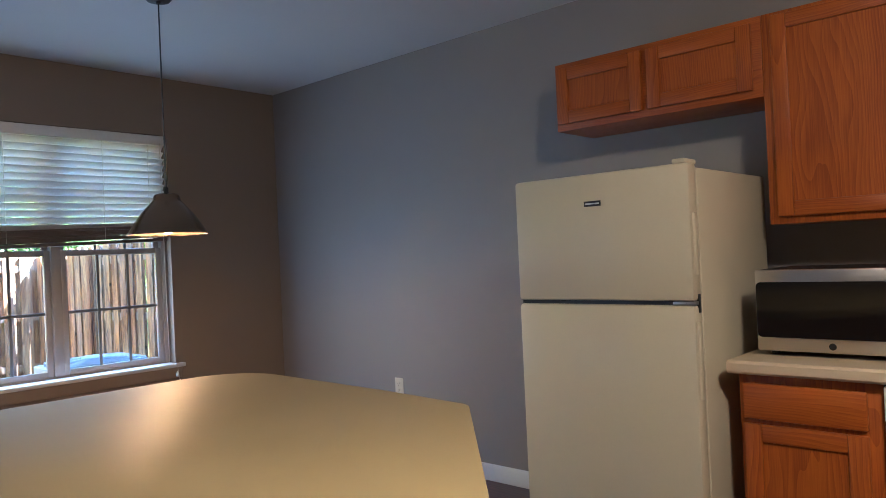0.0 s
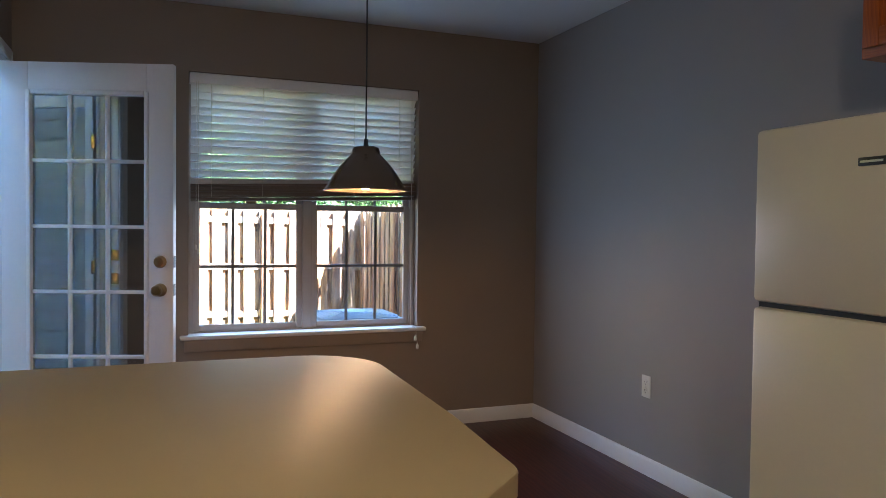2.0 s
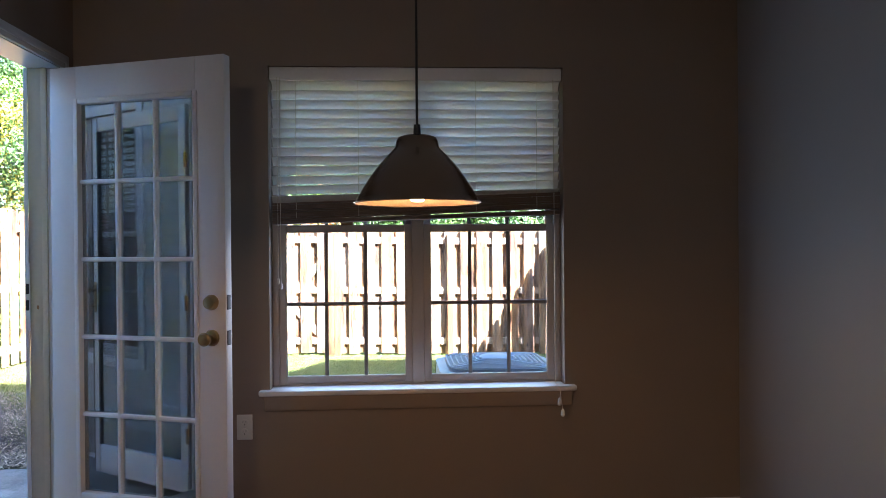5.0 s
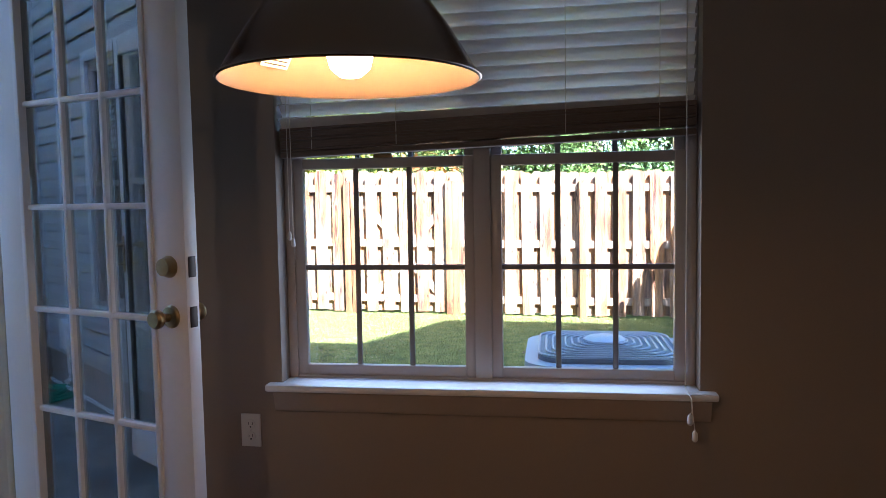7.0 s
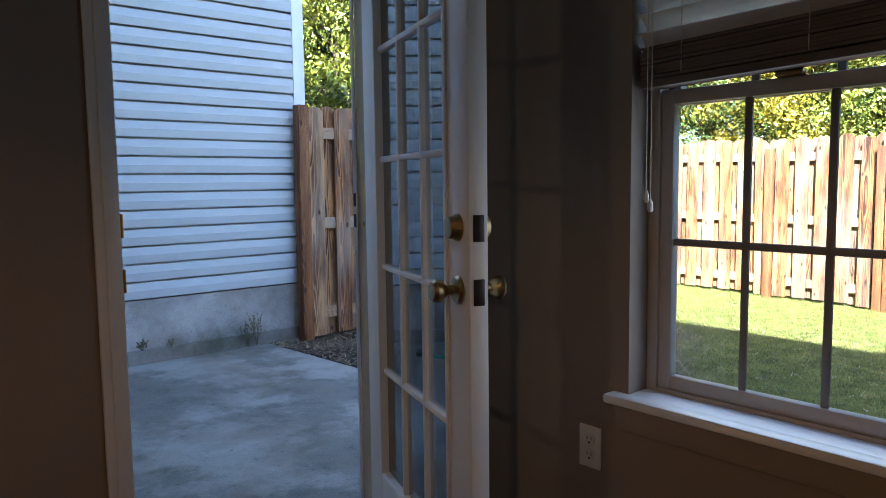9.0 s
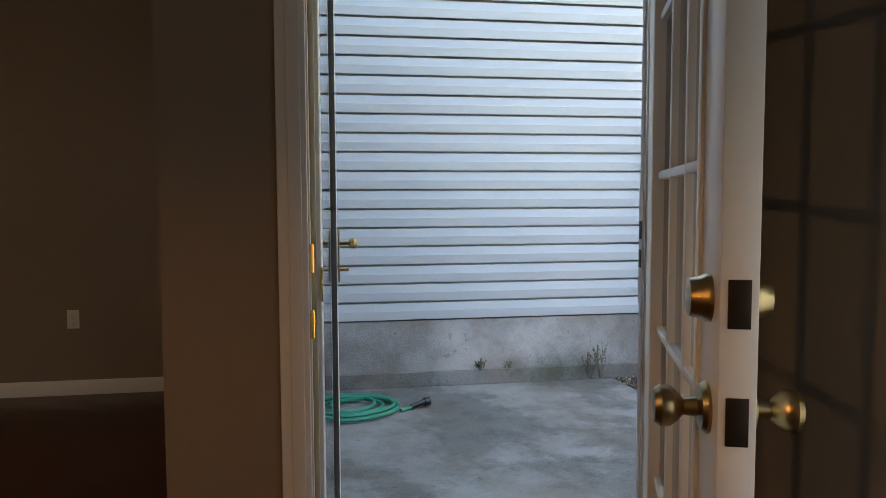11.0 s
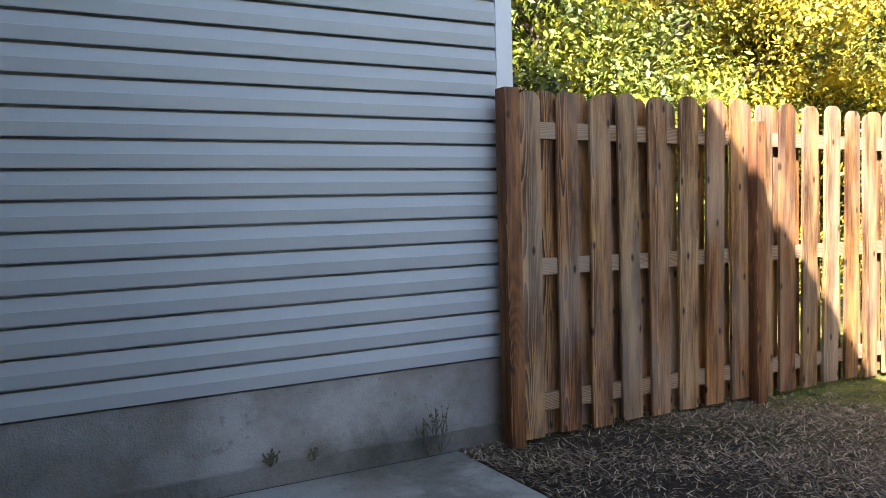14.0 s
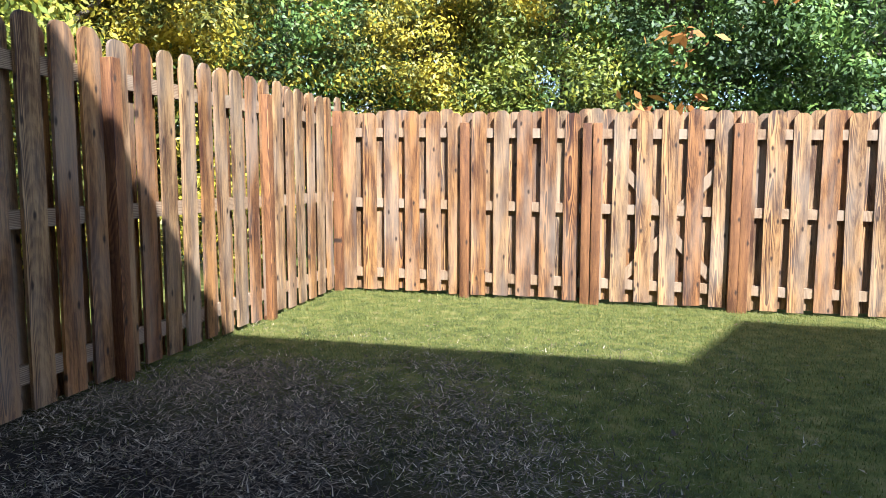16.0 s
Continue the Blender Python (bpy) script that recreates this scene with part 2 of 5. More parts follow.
def glass(name, tint=(1, 1, 1), ior=1.5):
    m, t, b = nodes_of(name)
    t.nodes.remove(b)
    tr = node(t, "ShaderNodeBsdfTransparent")
    tr.inputs[0].default_value = (*tint, 1)
    gl = node(t, "ShaderNodeBsdfGlossy")
    gl.inputs["Roughness"].default_value = 0.0
    f0 = ((ior - 1) / (ior + 1)) ** 2
    lw = node(t, "ShaderNodeLayerWeight")
    lw.inputs["Blend"].default_value = 0.5
    pw = t.nodes.new("ShaderNodeMath")
    pw.operation = "POWER"
    pw.inputs[1].default_value = 5.0
    t.links.new(lw.outputs["Facing"], pw.inputs[0])
    fr = t.nodes.new("ShaderNodeMapRange")
    fr.inputs[3].default_value, fr.inputs[4].default_value = f0, 1.0
    t.links.new(pw.outputs[0], fr.inputs[0])
    mx = node(t, "ShaderNodeMixShader")
    t.links.new(fr.outputs[0], mx.inputs[0])
    t.links.new(tr.outputs[0], mx.inputs[1])
    t.links.new(gl.outputs[0], mx.inputs[2])
    t.links.new(mx.outputs[0], t.nodes["Material Output"].inputs[0])
    return m


def glow(name, colour, power):
    m, t, b = nodes_of(name)
    b.inputs["Base Color"].default_value = (*colour, 1)
    b.inputs["Emission Color"].default_value = (*colour, 1)
    b.inputs["Emission Strength"].default_value = power
    return m


def brushed(name, base, rough=0.3):
    m, t, b = nodes_of(name)
    p = t.nodes.new("ShaderNodeTexCoord").outputs["Object"]
    grain = noise_of(t, scaled(t, p, (1, 1, 60)), 40, 2)
    t.links.new(ramp_of(t, grain, [(0.3, tuple(c * 0.95 for c in base)), (0.7, base)]), b.inputs["Base Color"])
    b.inputs["Metallic"].default_value = 1.0
    b.inputs["Anisotropic"].default_value = 0.45
    r = t.nodes.new("ShaderNodeMapRange")
    r.inputs[3].default_value, r.inputs[4].default_value = rough - 0.02, rough + 0.03
    t.links.new(grain, r.inputs[0])
    t.links.new(r.outputs[0], b.inputs["Roughness"])
    tan = t.nodes.new("ShaderNodeTangent")
    tan.direction_type, tan.axis = "RADIAL", "Z"
    t.links.new(tan.outputs[0], b.inputs["Tangent"])
    return m


GREYWALL = painted("grey wall paint", (0.300, 0.280, 0.258), 0.6, vary=0.05, bump=0.25, fine=140, dist=0.001)
WALL = painted("wall paint", (0.255, 0.198, 0.148), 0.6, vary=0.05, bump=0.25, fine=140, dist=0.001)
CEIL = painted("ceiling paint", (0.68, 0.66, 0.63), 0.8, vary=0.04, bump=0.3, fine=90, dist=0.002)
TRIM = painted("white trim paint", (0.74, 0.73, 0.70), 0.32, vary=0.04, bump=0.05)
JAMB = painted("bare jamb wood", (0.56, 0.50, 0.37), 0.5, vary=0.10, bump=0.1)
VINYL = painted("white vinyl", (0.72, 0.72, 0.72), 0.38, vary=0.03, bump=0.03)
# White window vinyl, darkened in colour for its shaded room side.
SASH = painted("shaded window vinyl", (0.42, 0.38, 0.335), 0.4, vary=0.04, bump=0.03)
APRON = painted("taupe trim paint", (0.34, 0.275, 0.215), 0.4, vary=0.05, bump=0.05)
# White grille bars, their backlit shade put into a grey colour.
GRILLE_BAR = painted("backlit window grille", (0.20, 0.185, 0.165), 0.45, vary=0.06, bump=0.02)
BLIND = painted("blind slats", (0.84, 0.82, 0.78), 0.45, vary=0.05, bump=0.05)
CORD = painted("cord", (0.7, 0.66, 0.55), 0.8, vary=0.1)
FLOORWOOD = grained("dark floor boards", (0.026, 0.005, 0.003), (0.075, 0.016, 0.008), "x", 0.34, 0.05, coat=0.1)
OAK = timber("honey oak", (0.24, 0.046, 0.001), (0.45, 0.118, 0.002), 0.44, 0.05, coat=0.12, rings=210, own=True, warp=0.07, figure=0.72, spread=0.17)
OAKX = timber("honey oak rails", (0.24, 0.046, 0.001), (0.44, 0.114, 0.002), 0.44, 0.05, coat=0.12, rings=240, own=True, along="x", warp=0.07, figure=0.74, spread=0.18)
LAMINATE = painted("beige laminate", (0.39, 0.298, 0.138), 0.46, vary=0.05, big=2.5, fine=220, bump=0.03)
LAMEDGE = painted("tan laminate", (0.58, 0.47, 0.31), 0.35, vary=0.05, fine=220, bump=0.03)
FRIDGE = painted("almond enamel", (0.57, 0.515, 0.37), 0.34, vary=0.03, big=1.0, fine=160, bump=0.18, dist=0.0012)
DARK = painted("black plastic", (0.015, 0.015, 0.016), 0.35, vary=0.2)
SEAL = painted("grey gasket", (0.10, 0.095, 0.09), 0.6)
BLACKGLASS = painted("black glass", (0.008, 0.008, 0.009), 0.05, vary=0.1, bump=0.0, spec=0.6)
STEEL = brushed("brushed steel", (0.62, 0.60, 0.57), 0.28)
NICKEL = brushed("brushed nickel", (0.29, 0.205, 0.13), 0.22)
BRASS = painted("polished brass", (0.72, 0.50, 0.20), 0.16, metal=1.0, vary=0.15, bump=0.02)
OLDBRASS = painted("tarnished brass", (0.42, 0.32, 0.16), 0.32, metal=1.0, vary=0.25)
BRONZE = painted("dark oval plate", (0.06, 0.045, 0.035), 0.35, metal=0.8)
WHITEIN = painted("tan shade lining", (0.18, 0.135, 0.09), 0.6, vary=0.02, bump=0.0)
OUTLET = painted("ivory plastic", (0.70, 0.67, 0.60), 0.35, vary=0.03, bump=0.0)
BULB = glow("lit bulb", (1.0, 0.50, 0.18), 14.0)
DOME = glow("lit ceiling dome", (1.0, 0.70, 0.41), 7.0)
GLASS = glass("window glass", (0.93, 0.95, 0.95), 1.4)
DOUBLE = glass("double glazing", (0.50, 0.56, 0.58), 2.9)
SIDING = painted("pale vinyl siding", (0.43, 0.452, 0.452), 0.42, vary=0.05, big=0.8, fine=50, bump=0.05)
SIDETRIM = painted("siding corner trim", (0.70, 0.71, 0.73), 0.4, vary=0.03)
ROOF = painted("asphalt shingles", (0.06, 0.055, 0.05), 0.9, vary=0.3, fine=30, bump=0.5)
FENCE = timber("weathered pine", (0.060, 0.020, 0.006), (0.55, 0.340, 0.150), 0.75, 0.6, rings=430, own=True, knots=True, weather=0.42, warp=0.016, figure=0.62, blotch=0.52, spread=0.085,
               tint=[(0.0, (0.62, 0.40, 0.24)), (0.2, (1.0, 0.94, 0.88)), (0.36, (0.90, 0.62, 0.36)), (0.52, (0.74, 0.73, 0.74)), (0.68, (1.0, 0.78, 0.52)), (0.84, (0.70, 0.44, 0.26)), (1.0, (0.95, 0.88, 0.80))])
POST = timber("reddish pine posts", (0.055, 0.015, 0.004), (0.38, 0.165, 0.055), 0.75, 0.6, rings=430, own=True, knots=True, warp=0.03, blotch=0.5, spread=0.09)
RAIL = timber("pine rails", (0.16, 0.085, 0.04), (0.46, 0.31, 0.18), 0.75, 0.4, rings=240, own=True, weather=0.5, along="x")
RAILY = timber("pine rails across", (0.16, 0.085, 0.04), (0.46, 0.31, 0.18), 0.75, 0.4, rings=240, own=True, weather=0.5)
SOFTKNOT = painted("pine knot", (0.26, 0.15, 0.06), 0.6, vary=0.3)
HOSE = painted("green rubber hose", (0.012, 0.22, 0.13), 0.38, vary=0.15)
ACGREY = painted("grey enamel steel", (0.34, 0.37, 0.40), 0.4, vary=0.06)
ACDARK = painted("dark coil", (0.05, 0.055, 0.06), 0.6)
WEED = painted("dry weed", (0.13, 0.12, 0.07), 0.8, vary=0.4)
GRILLE = painted("grey grille plate", (0.17, 0.19, 0.21), 0.5, vary=0.1)
# The white blind's stack, with its backlit shade put into a dark colour.
STACK = painted("backlit blind stack", (0.15, 0.105, 0.075), 0.5, vary=0.12, bump=0.08)
BARK = painted("bark", (0.10, 0.075, 0.05), 0.9, vary=0.3, fine=25, bump=0.6, dist=0.01)


def concrete(name, base, stains, bump=0.3, moss=(-5.06, -3.17, 0.02)):
    """Weathered concrete: pale worn patches with dark rims, brown blotches, pits and a mossy spot."""
    m, t, b = nodes_of(name)
    p = place_of(t)
    wide, mid, fine = noise_of(t, p, 1.1, 8, 0.66), noise_of(t, p, 6.0, 8, 0.7), noise_of(t, p, 95, 4)
    light = tuple(c * 1.35 for c in base)
    col = ramp_of(t, wide, [(0.40, tuple(c * 0.7 for c in stains)), (0.47, stains), (0.52, base), (0.61, light)])
    col = mix_of(t, 0.34, col, ramp_of(t, mid, [(0.36, tuple(c * 0.6 for c in stains)), (0.5, base), (0.66, light)]))
    col = mix_of(t, 0.25, col, ramp_of(t, fine, [(0.3, stains), (0.7, light)]))
    brown = ramp_of(t, noise_of(t, p, 2.1, 5, 0.6), [(0.46, (0, 0, 0)), (0.66, (0.55, 0.55, 0.55))])
    col = mix_of(t, brown, col, (0.15, 0.115, 0.08))
    spots = ramp_of(t, noise_of(t, p, 23, 3, 0.5), [(0.66, (0, 0, 0)), (0.72, (0.4, 0.4, 0.4))])
    col = mix_of(t, spots, col, tuple(c * 0.5 for c in stains))
    d = t.nodes.new("ShaderNodeVectorMath")
    d.operation = "DISTANCE"
    d.inputs[1].default_value = (moss[0] * 0.5, moss[1], moss[2] * 1.6)
    t.links.new(scaled(t, p, (0.5, 1, 1.6)), d.inputs[0])
    w = t.nodes.new("ShaderNodeMath")
    w.operation = "MULTIPLY_ADD"
    w.inputs[1].default_value = 0.28
    t.links.new(mid, w.inputs[0])
    t.links.new(d.outputs["Value"], w.inputs[2])
    col = mix_of(t, ramp_of(t, w.outputs[0], [(0.18, (0.6, 0.6, 0.6)), (0.34, (0, 0, 0))]), col, (0.035, 0.042, 0.016))
    t.links.new(col, b.inputs["Base Color"])
    b.inputs["Roughness"].default_value = 0.85
    bump_of(t, mix_of(t, 0.4, mid, fine), bump, 0.012, b)
    return m


SLAB = concrete("patio concrete", (0.235, 0.228, 0.20), (0.075, 0.073, 0.058))
FOOTING = concrete("damp footing concrete", (0.20, 0.19, 0.17), (0.10, 0.095, 0.08), 0.9)
DIRT = painted("joint dirt", (0.018, 0.015, 0.011), 0.95, vary=0.4, fine=40, bump=0.4)
PLINTH = concrete("parged foundation", (0.35, 0.335, 0.31), (0.25, 0.24, 0.22), 0.9)


def leafy(name, stops, through_it=0.12, patches=None):
    m, t, b = nodes_of(name)
    g = t.nodes.new("ShaderNodeNewGeometry")
    fac = g.outputs["Random Per Island"]
    if patches:
        near = ramp_of(t, noise_of(t, place_of(t), 3.2, 3, 0.55), [(0.32, (0, 0, 0)), (0.66, (1, 1, 1))])
        fac = mix_of(t, 0.62, fac, near)
    col = ramp_of(t, fac, stops)
    # Noise patches: a darker leaf tone, with shaded gaps between clumps painted in.
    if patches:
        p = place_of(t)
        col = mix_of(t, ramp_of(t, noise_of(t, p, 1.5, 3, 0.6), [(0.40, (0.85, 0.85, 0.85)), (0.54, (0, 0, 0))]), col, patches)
    t.links.new(col, b.inputs["Base Color"])
    b.inputs["Roughness"].default_value = 0.55
    tl = node(t, "ShaderNodeBsdfTranslucent")
    t.links.new(col, tl.inputs[0])
    mx = node(t, "ShaderNodeMixShader")
    mx.inputs[0].default_value = through_it
    t.links.new(b.outputs[0], mx.inputs[1])
    t.links.new(tl.outputs[0], mx.inputs[2])
    t.links.new(mx.outputs[0], t.nodes["Material Output"].inputs[0])
    return m


# patches: dark green painted in for the shaded gaps of each crown.
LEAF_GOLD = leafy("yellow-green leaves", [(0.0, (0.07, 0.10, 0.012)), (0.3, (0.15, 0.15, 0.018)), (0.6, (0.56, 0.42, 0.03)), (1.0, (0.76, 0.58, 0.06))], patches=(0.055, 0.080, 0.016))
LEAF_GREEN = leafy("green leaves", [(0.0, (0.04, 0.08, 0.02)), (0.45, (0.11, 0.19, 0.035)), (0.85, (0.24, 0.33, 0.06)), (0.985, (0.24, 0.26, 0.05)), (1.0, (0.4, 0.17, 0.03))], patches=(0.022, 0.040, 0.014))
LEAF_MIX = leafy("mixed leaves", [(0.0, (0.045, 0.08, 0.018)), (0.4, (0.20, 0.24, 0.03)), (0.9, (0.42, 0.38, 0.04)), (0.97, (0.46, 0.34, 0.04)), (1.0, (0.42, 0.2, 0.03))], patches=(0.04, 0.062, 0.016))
LEAF_RUST = leafy("orange leaves", [(0.0, (0.30, 0.10, 0.02)), (1.0, (0.46, 0.22, 0.05))])
LEAF_DEAD = leafy("dead leaves", [(0.0, (0.05, 0.03, 0.015)), (0.6, (0.14, 0.085, 0.04)), (1.0, (0.36, 0.27, 0.16))])
GRASS = leafy("grass blades", [(0.0, (0.07, 0.095, 0.014)), (0.5, (0.17, 0.185, 0.034)), (0.85, (0.27, 0.25, 0.062)), (1.0, (0.34, 0.29, 0.11))], 0.25)
STRAW = leafy("dead straw", [(0.0, (0.03, 0.02, 0.012)), (0.45, (0.085, 0.058, 0.034)), (0.78, (0.27, 0.20, 0.13)), (1.0, (0.70, 0.57, 0.40))], 0.1)


def earth():
    m, t, b = nodes_of("lawn soil")
    p = place_of(t)
    wide, mid, fine = noise_of(t, p, 0.7, 4), noise_of(t, p, 7, 5), noise_of(t, p, 70, 5, 0.7)
    green = ramp_of(t, mid, [(0.3, (0.05, 0.066, 0.016)), (0.55, (0.15, 0.155, 0.034)), (0.75, (0.27, 0.225, 0.08))])
    brown = ramp_of(t, fine, [(0.3, (0.010, 0.008, 0.006)), (0.7, (0.04, 0.03, 0.022))])
    sep = t.nodes.new("ShaderNodeVectorMath")
    sep.operation = "DISTANCE"
    sep.inputs[1].default_value = (-5.9, -2.1, 0)
    t.links.new(p, sep.inputs[0])
    add = t.nodes.new("ShaderNodeMath")
    add.operation = "ADD"
    t.links.new(sep.outputs["Value"], add.inputs[0])
    t.links.new(wide, add.inputs[1])
    bare = ramp_of(t, add.outputs[0], [(0.0, (1, 1, 1)), (1.0, (0, 0, 0))])
    r = t.nodes.new("ShaderNodeMapRange")
    r.inputs[1].default_value, r.inputs[2].default_value, r.inputs[3].default_value, r.inputs[4].default_value = 1.5, 2.7, 1.0, 0.0
    t.links.new(add.outputs[0], r.inputs[0])
    t.links.new(mix_of(t, r.outputs[0], green, brown), b.inputs["Base Color"])
    b.inputs["Roughness"].default_value = 0.95
    b.inputs["Specular IOR Level"].default_value = 0.2
    bump_of(t, mix_of(t, 0.6, mid, fine), 0.8, 0.03, b)
    return m


SOIL = earth()


# ---- the rooms ----
XW, YN, YS, CEILING = -4.48, 3.05, 0.0, 2.49        # window wall, grey wall, door wall, ceiling
XE, YL = 2.6, -3.18                                  # far ends of kitchen and living room
XO = -4.62                                           # outer face of the window wall
XL, XLO = -3.238, -3.36                               # living room's window wall, inside and outside
WY0, WY1, WZ0, WZ1 = 0.857, 2.214, 0.622, 2.115      # window opening
DX0, DX1, DZ = -4.345, -3.54, 2.065                  # door opening
LY0, LY1 = -2.05, -0.85                              # living-room window

solid("floor", boxes((XO, XE, YS - 0.12, YN + 0.1, -0.2, 0.0), (XLO, XE, YL - 0.1, YS - 0.12, -0.2, 0.0)), FLOORWOOD, "dark reddish-brown hardwood floor with a soft sheen", "floor", "structure")
solid("ceiling", boxes((XO, XE + 0.1, YS - 0.12, YN + 0.1, CEILING, CEILING + 0.16), (XLO, XE + 0.1, YL - 0.1, YS - 0.12, CEILING, CEILING + 0.16)), CEIL, "plain white painted ceiling", "ceiling", "structure")
solid("wall_west", boxes((XO, XW, YS - 0.12, WY0, 0, CEILING), (XO, XW, WY1, YN, 0, CEILING), (XO, XW, WY0, WY1, 0, WZ0), (XO, XW, WY0, WY1, WZ1, CEILING)),
      WALL, "taupe painted wall around the dining window", "wall", "structure")
solid("wall_north", boxes((XO, XE, YN, YN + 0.1, 0, CEILING)), GREYWALL, "plain grey-taupe painted wall", "wall", "structure")
solid("wall_south", boxes((XW, DX0 - 0.02, YS - 0.12, YS, 0, CEILING), (DX1 + 0.02, XL, YS - 0.12, YS, 0, CEILING), (DX0 - 0.02, DX1 + 0.02, YS - 0.12, YS, DZ + 0.02, CEILING)),
      WALL, "short taupe painted wall with the patio doorway", "wall", "structure")
solid("wall_living", boxes((XLO, XL, LY1, YS - 0.12, 0, CEILING), (XLO, XL, YL, LY0, 0, CEILING), (XLO, XL, LY0, LY1, 0, WZ0), (XLO, XL, LY0, LY1, WZ1, CEILING)),
      WALL, "taupe painted living room wall with a window", "wall", "structure")
solid("wall_far", boxes((XLO, XE, YL - 0.1, YL, 0, CEILING)), WALL, "taupe painted far wall of the living room", "wall", "structure")
solid("wall_east", boxes((XE, XE + 0.1, YL - 0.1, YN + 0.1, 0, CEILING)), WALL, "taupe painted end wall of the kitchen", "wall", "structure")


def skirting(bm, x0, y0, x1, y1, nx, ny):
    """A moulded board along a wall, its face turned to (nx, ny)."""
    prof = [(0.0, 0.0), (0.014, 0.0), (0.014, 0.062), (0.011, 0.070), (0.011, 0.078), (0.005, 0.088), (0.0, 0.090)]
    a = [bm.verts.new((x0 + nx * d, y0 + ny * d, z + 0.001)) for d, z in prof]
    b = [bm.verts.new((x1 + nx * d, y1 + ny * d, z + 0.001)) for d, z in prof]
    n = len(prof)
    for k in range(n):
        bm.faces.new((a[k], a[(k + 1) % n], b[(k + 1) % n], b[k]))
    bm.faces.new(a)
    bm.faces.new(b)


bm = bmesh.new()
skirting(bm, XW, YS + 0.02, XW, YN, 1, 0)
skirting(bm, XW + 0.014, YN, -1.66, YN, 0, -1)
skirting(bm, DX1 + 0.075, YS, XL, YS, 0, 1)
skirting(bm, XL, YS - 0.001, XL, YL, 1, 0)
skirting(bm, XL + 0.014, YL, XE, YL, 0, 1)
solid("baseboard", bm, TRIM, "white moulded baseboard along the walls", "baseboard", "structure")

# door casing, jambs and threshold
door_trim = thing("door_1", (DX0, YS, 0), "patio doorway with painted casing, pale jambs and metal threshold", "doorway", kind="structure")
for x0, x1 in ((DX0 - 0.062, DX0 - 0.004), (DX1 + 0.004, DX1 + 0.066)):
    bm = boxes((x0, x1, YS, YS + 0.014, 0, DZ + 0.062), bevel=0.004)
    box(bm, x0 + 0.012, x1 - 0.022, YS + 0.012, YS + 0.02, 0, DZ + 0.05, 0.003)
    part("casing", bm, TRIM, door_trim)
bm = boxes((DX0 - 0.062, DX1 + 0.066, YS, YS + 0.014, DZ + 0.004, DZ + 0.064), bevel=0.004)
box(bm, DX0 - 0.05, DX1 + 0.054, YS + 0.012, YS + 0.02, DZ + 0.026, DZ + 0.05, 0.003)
part("casing", bm, TRIM, door_trim)
for x0, x1, sx in ((DX0 - 0.02, DX0, 1), (DX1, DX1 + 0.02, -1)):
    edge = x1 if sx > 0 else x0
    part("jamb", boxes((x0, x1, YS - 0.065, YS + 0.002, 0, DZ), bevel=0.002), TRIM, door_trim, "white painted door jamb")
    part("door_stop", boxes((min(edge, edge + sx * 0.012), max(edge, edge + sx * 0.012), YS - 0.075, YS - 0.052, 0.02, DZ), bevel=0.002), JAMB, door_trim)
    part("outer_jamb", boxes((x0, x1, YS - 0.135, YS - 0.065, 0, DZ), bevel=0.002), JAMB, door_trim, "bare yellowish pine jamb with a knot")
    part("outer_stop", boxes((min(edge, edge + sx * 0.007), max(edge, edge + sx * 0.007), YS - 0.150, YS - 0.134, -0.02, DZ), bevel=0.002), VINYL, door_trim)
part("head_jamb", boxes((DX0, DX1, YS - 0.135, YS + 0.002, DZ, DZ + 0.018)), TRIM, door_trim)
part("threshold", boxes((DX0, DX1, YS - 0.16, YS + 0.01, -0.03, 0.022), bevel=0.006), STEEL, door_trim, "worn aluminium threshold")
part("knot", lathe(bmesh.new(), [(0.0001, 0), (0.006, 0.0003), (0.0001, 0.0010)], Matrix.Translation((DX0, -0.10, 1.04)) @ pose(0, 0, 0, 0, 90, 0) @ Matrix.Diagonal((1.6, 0.8, 1, 1)), 12), SOFTKNOT, door_trim, "brown knot in the pine")
for z in (0.935, 1.075):
    bm = boxes((DX1 - 0.002, DX1 + 0.001, -0.055, -0.004, z - 0.032, z + 0.032), bevel=0.0009)
    cyl(bm, (DX1 - 0.001, -0.002, z - 0.03), (DX1 - 0.001, -0.002, z + 0.03), 0.006, n=10)
    part("strike_plate", bm, BRASS, door_trim, "polished brass strike plate")
bm = boxes((DX0 + 0.006, DX0 + 0.009, -0.148, -0.128, 0.94, 1.23))
strike = part("latch_strip", bm, VINYL, door_trim, "pale metal latch strip with two dark slots")
for z in (1.05, 1.12):
    part("slot", boxes((DX0 + 0.0085, DX0 + 0.0105, -0.145, -0.132, z - 0.022, z + 0.022)), DARK, strike)


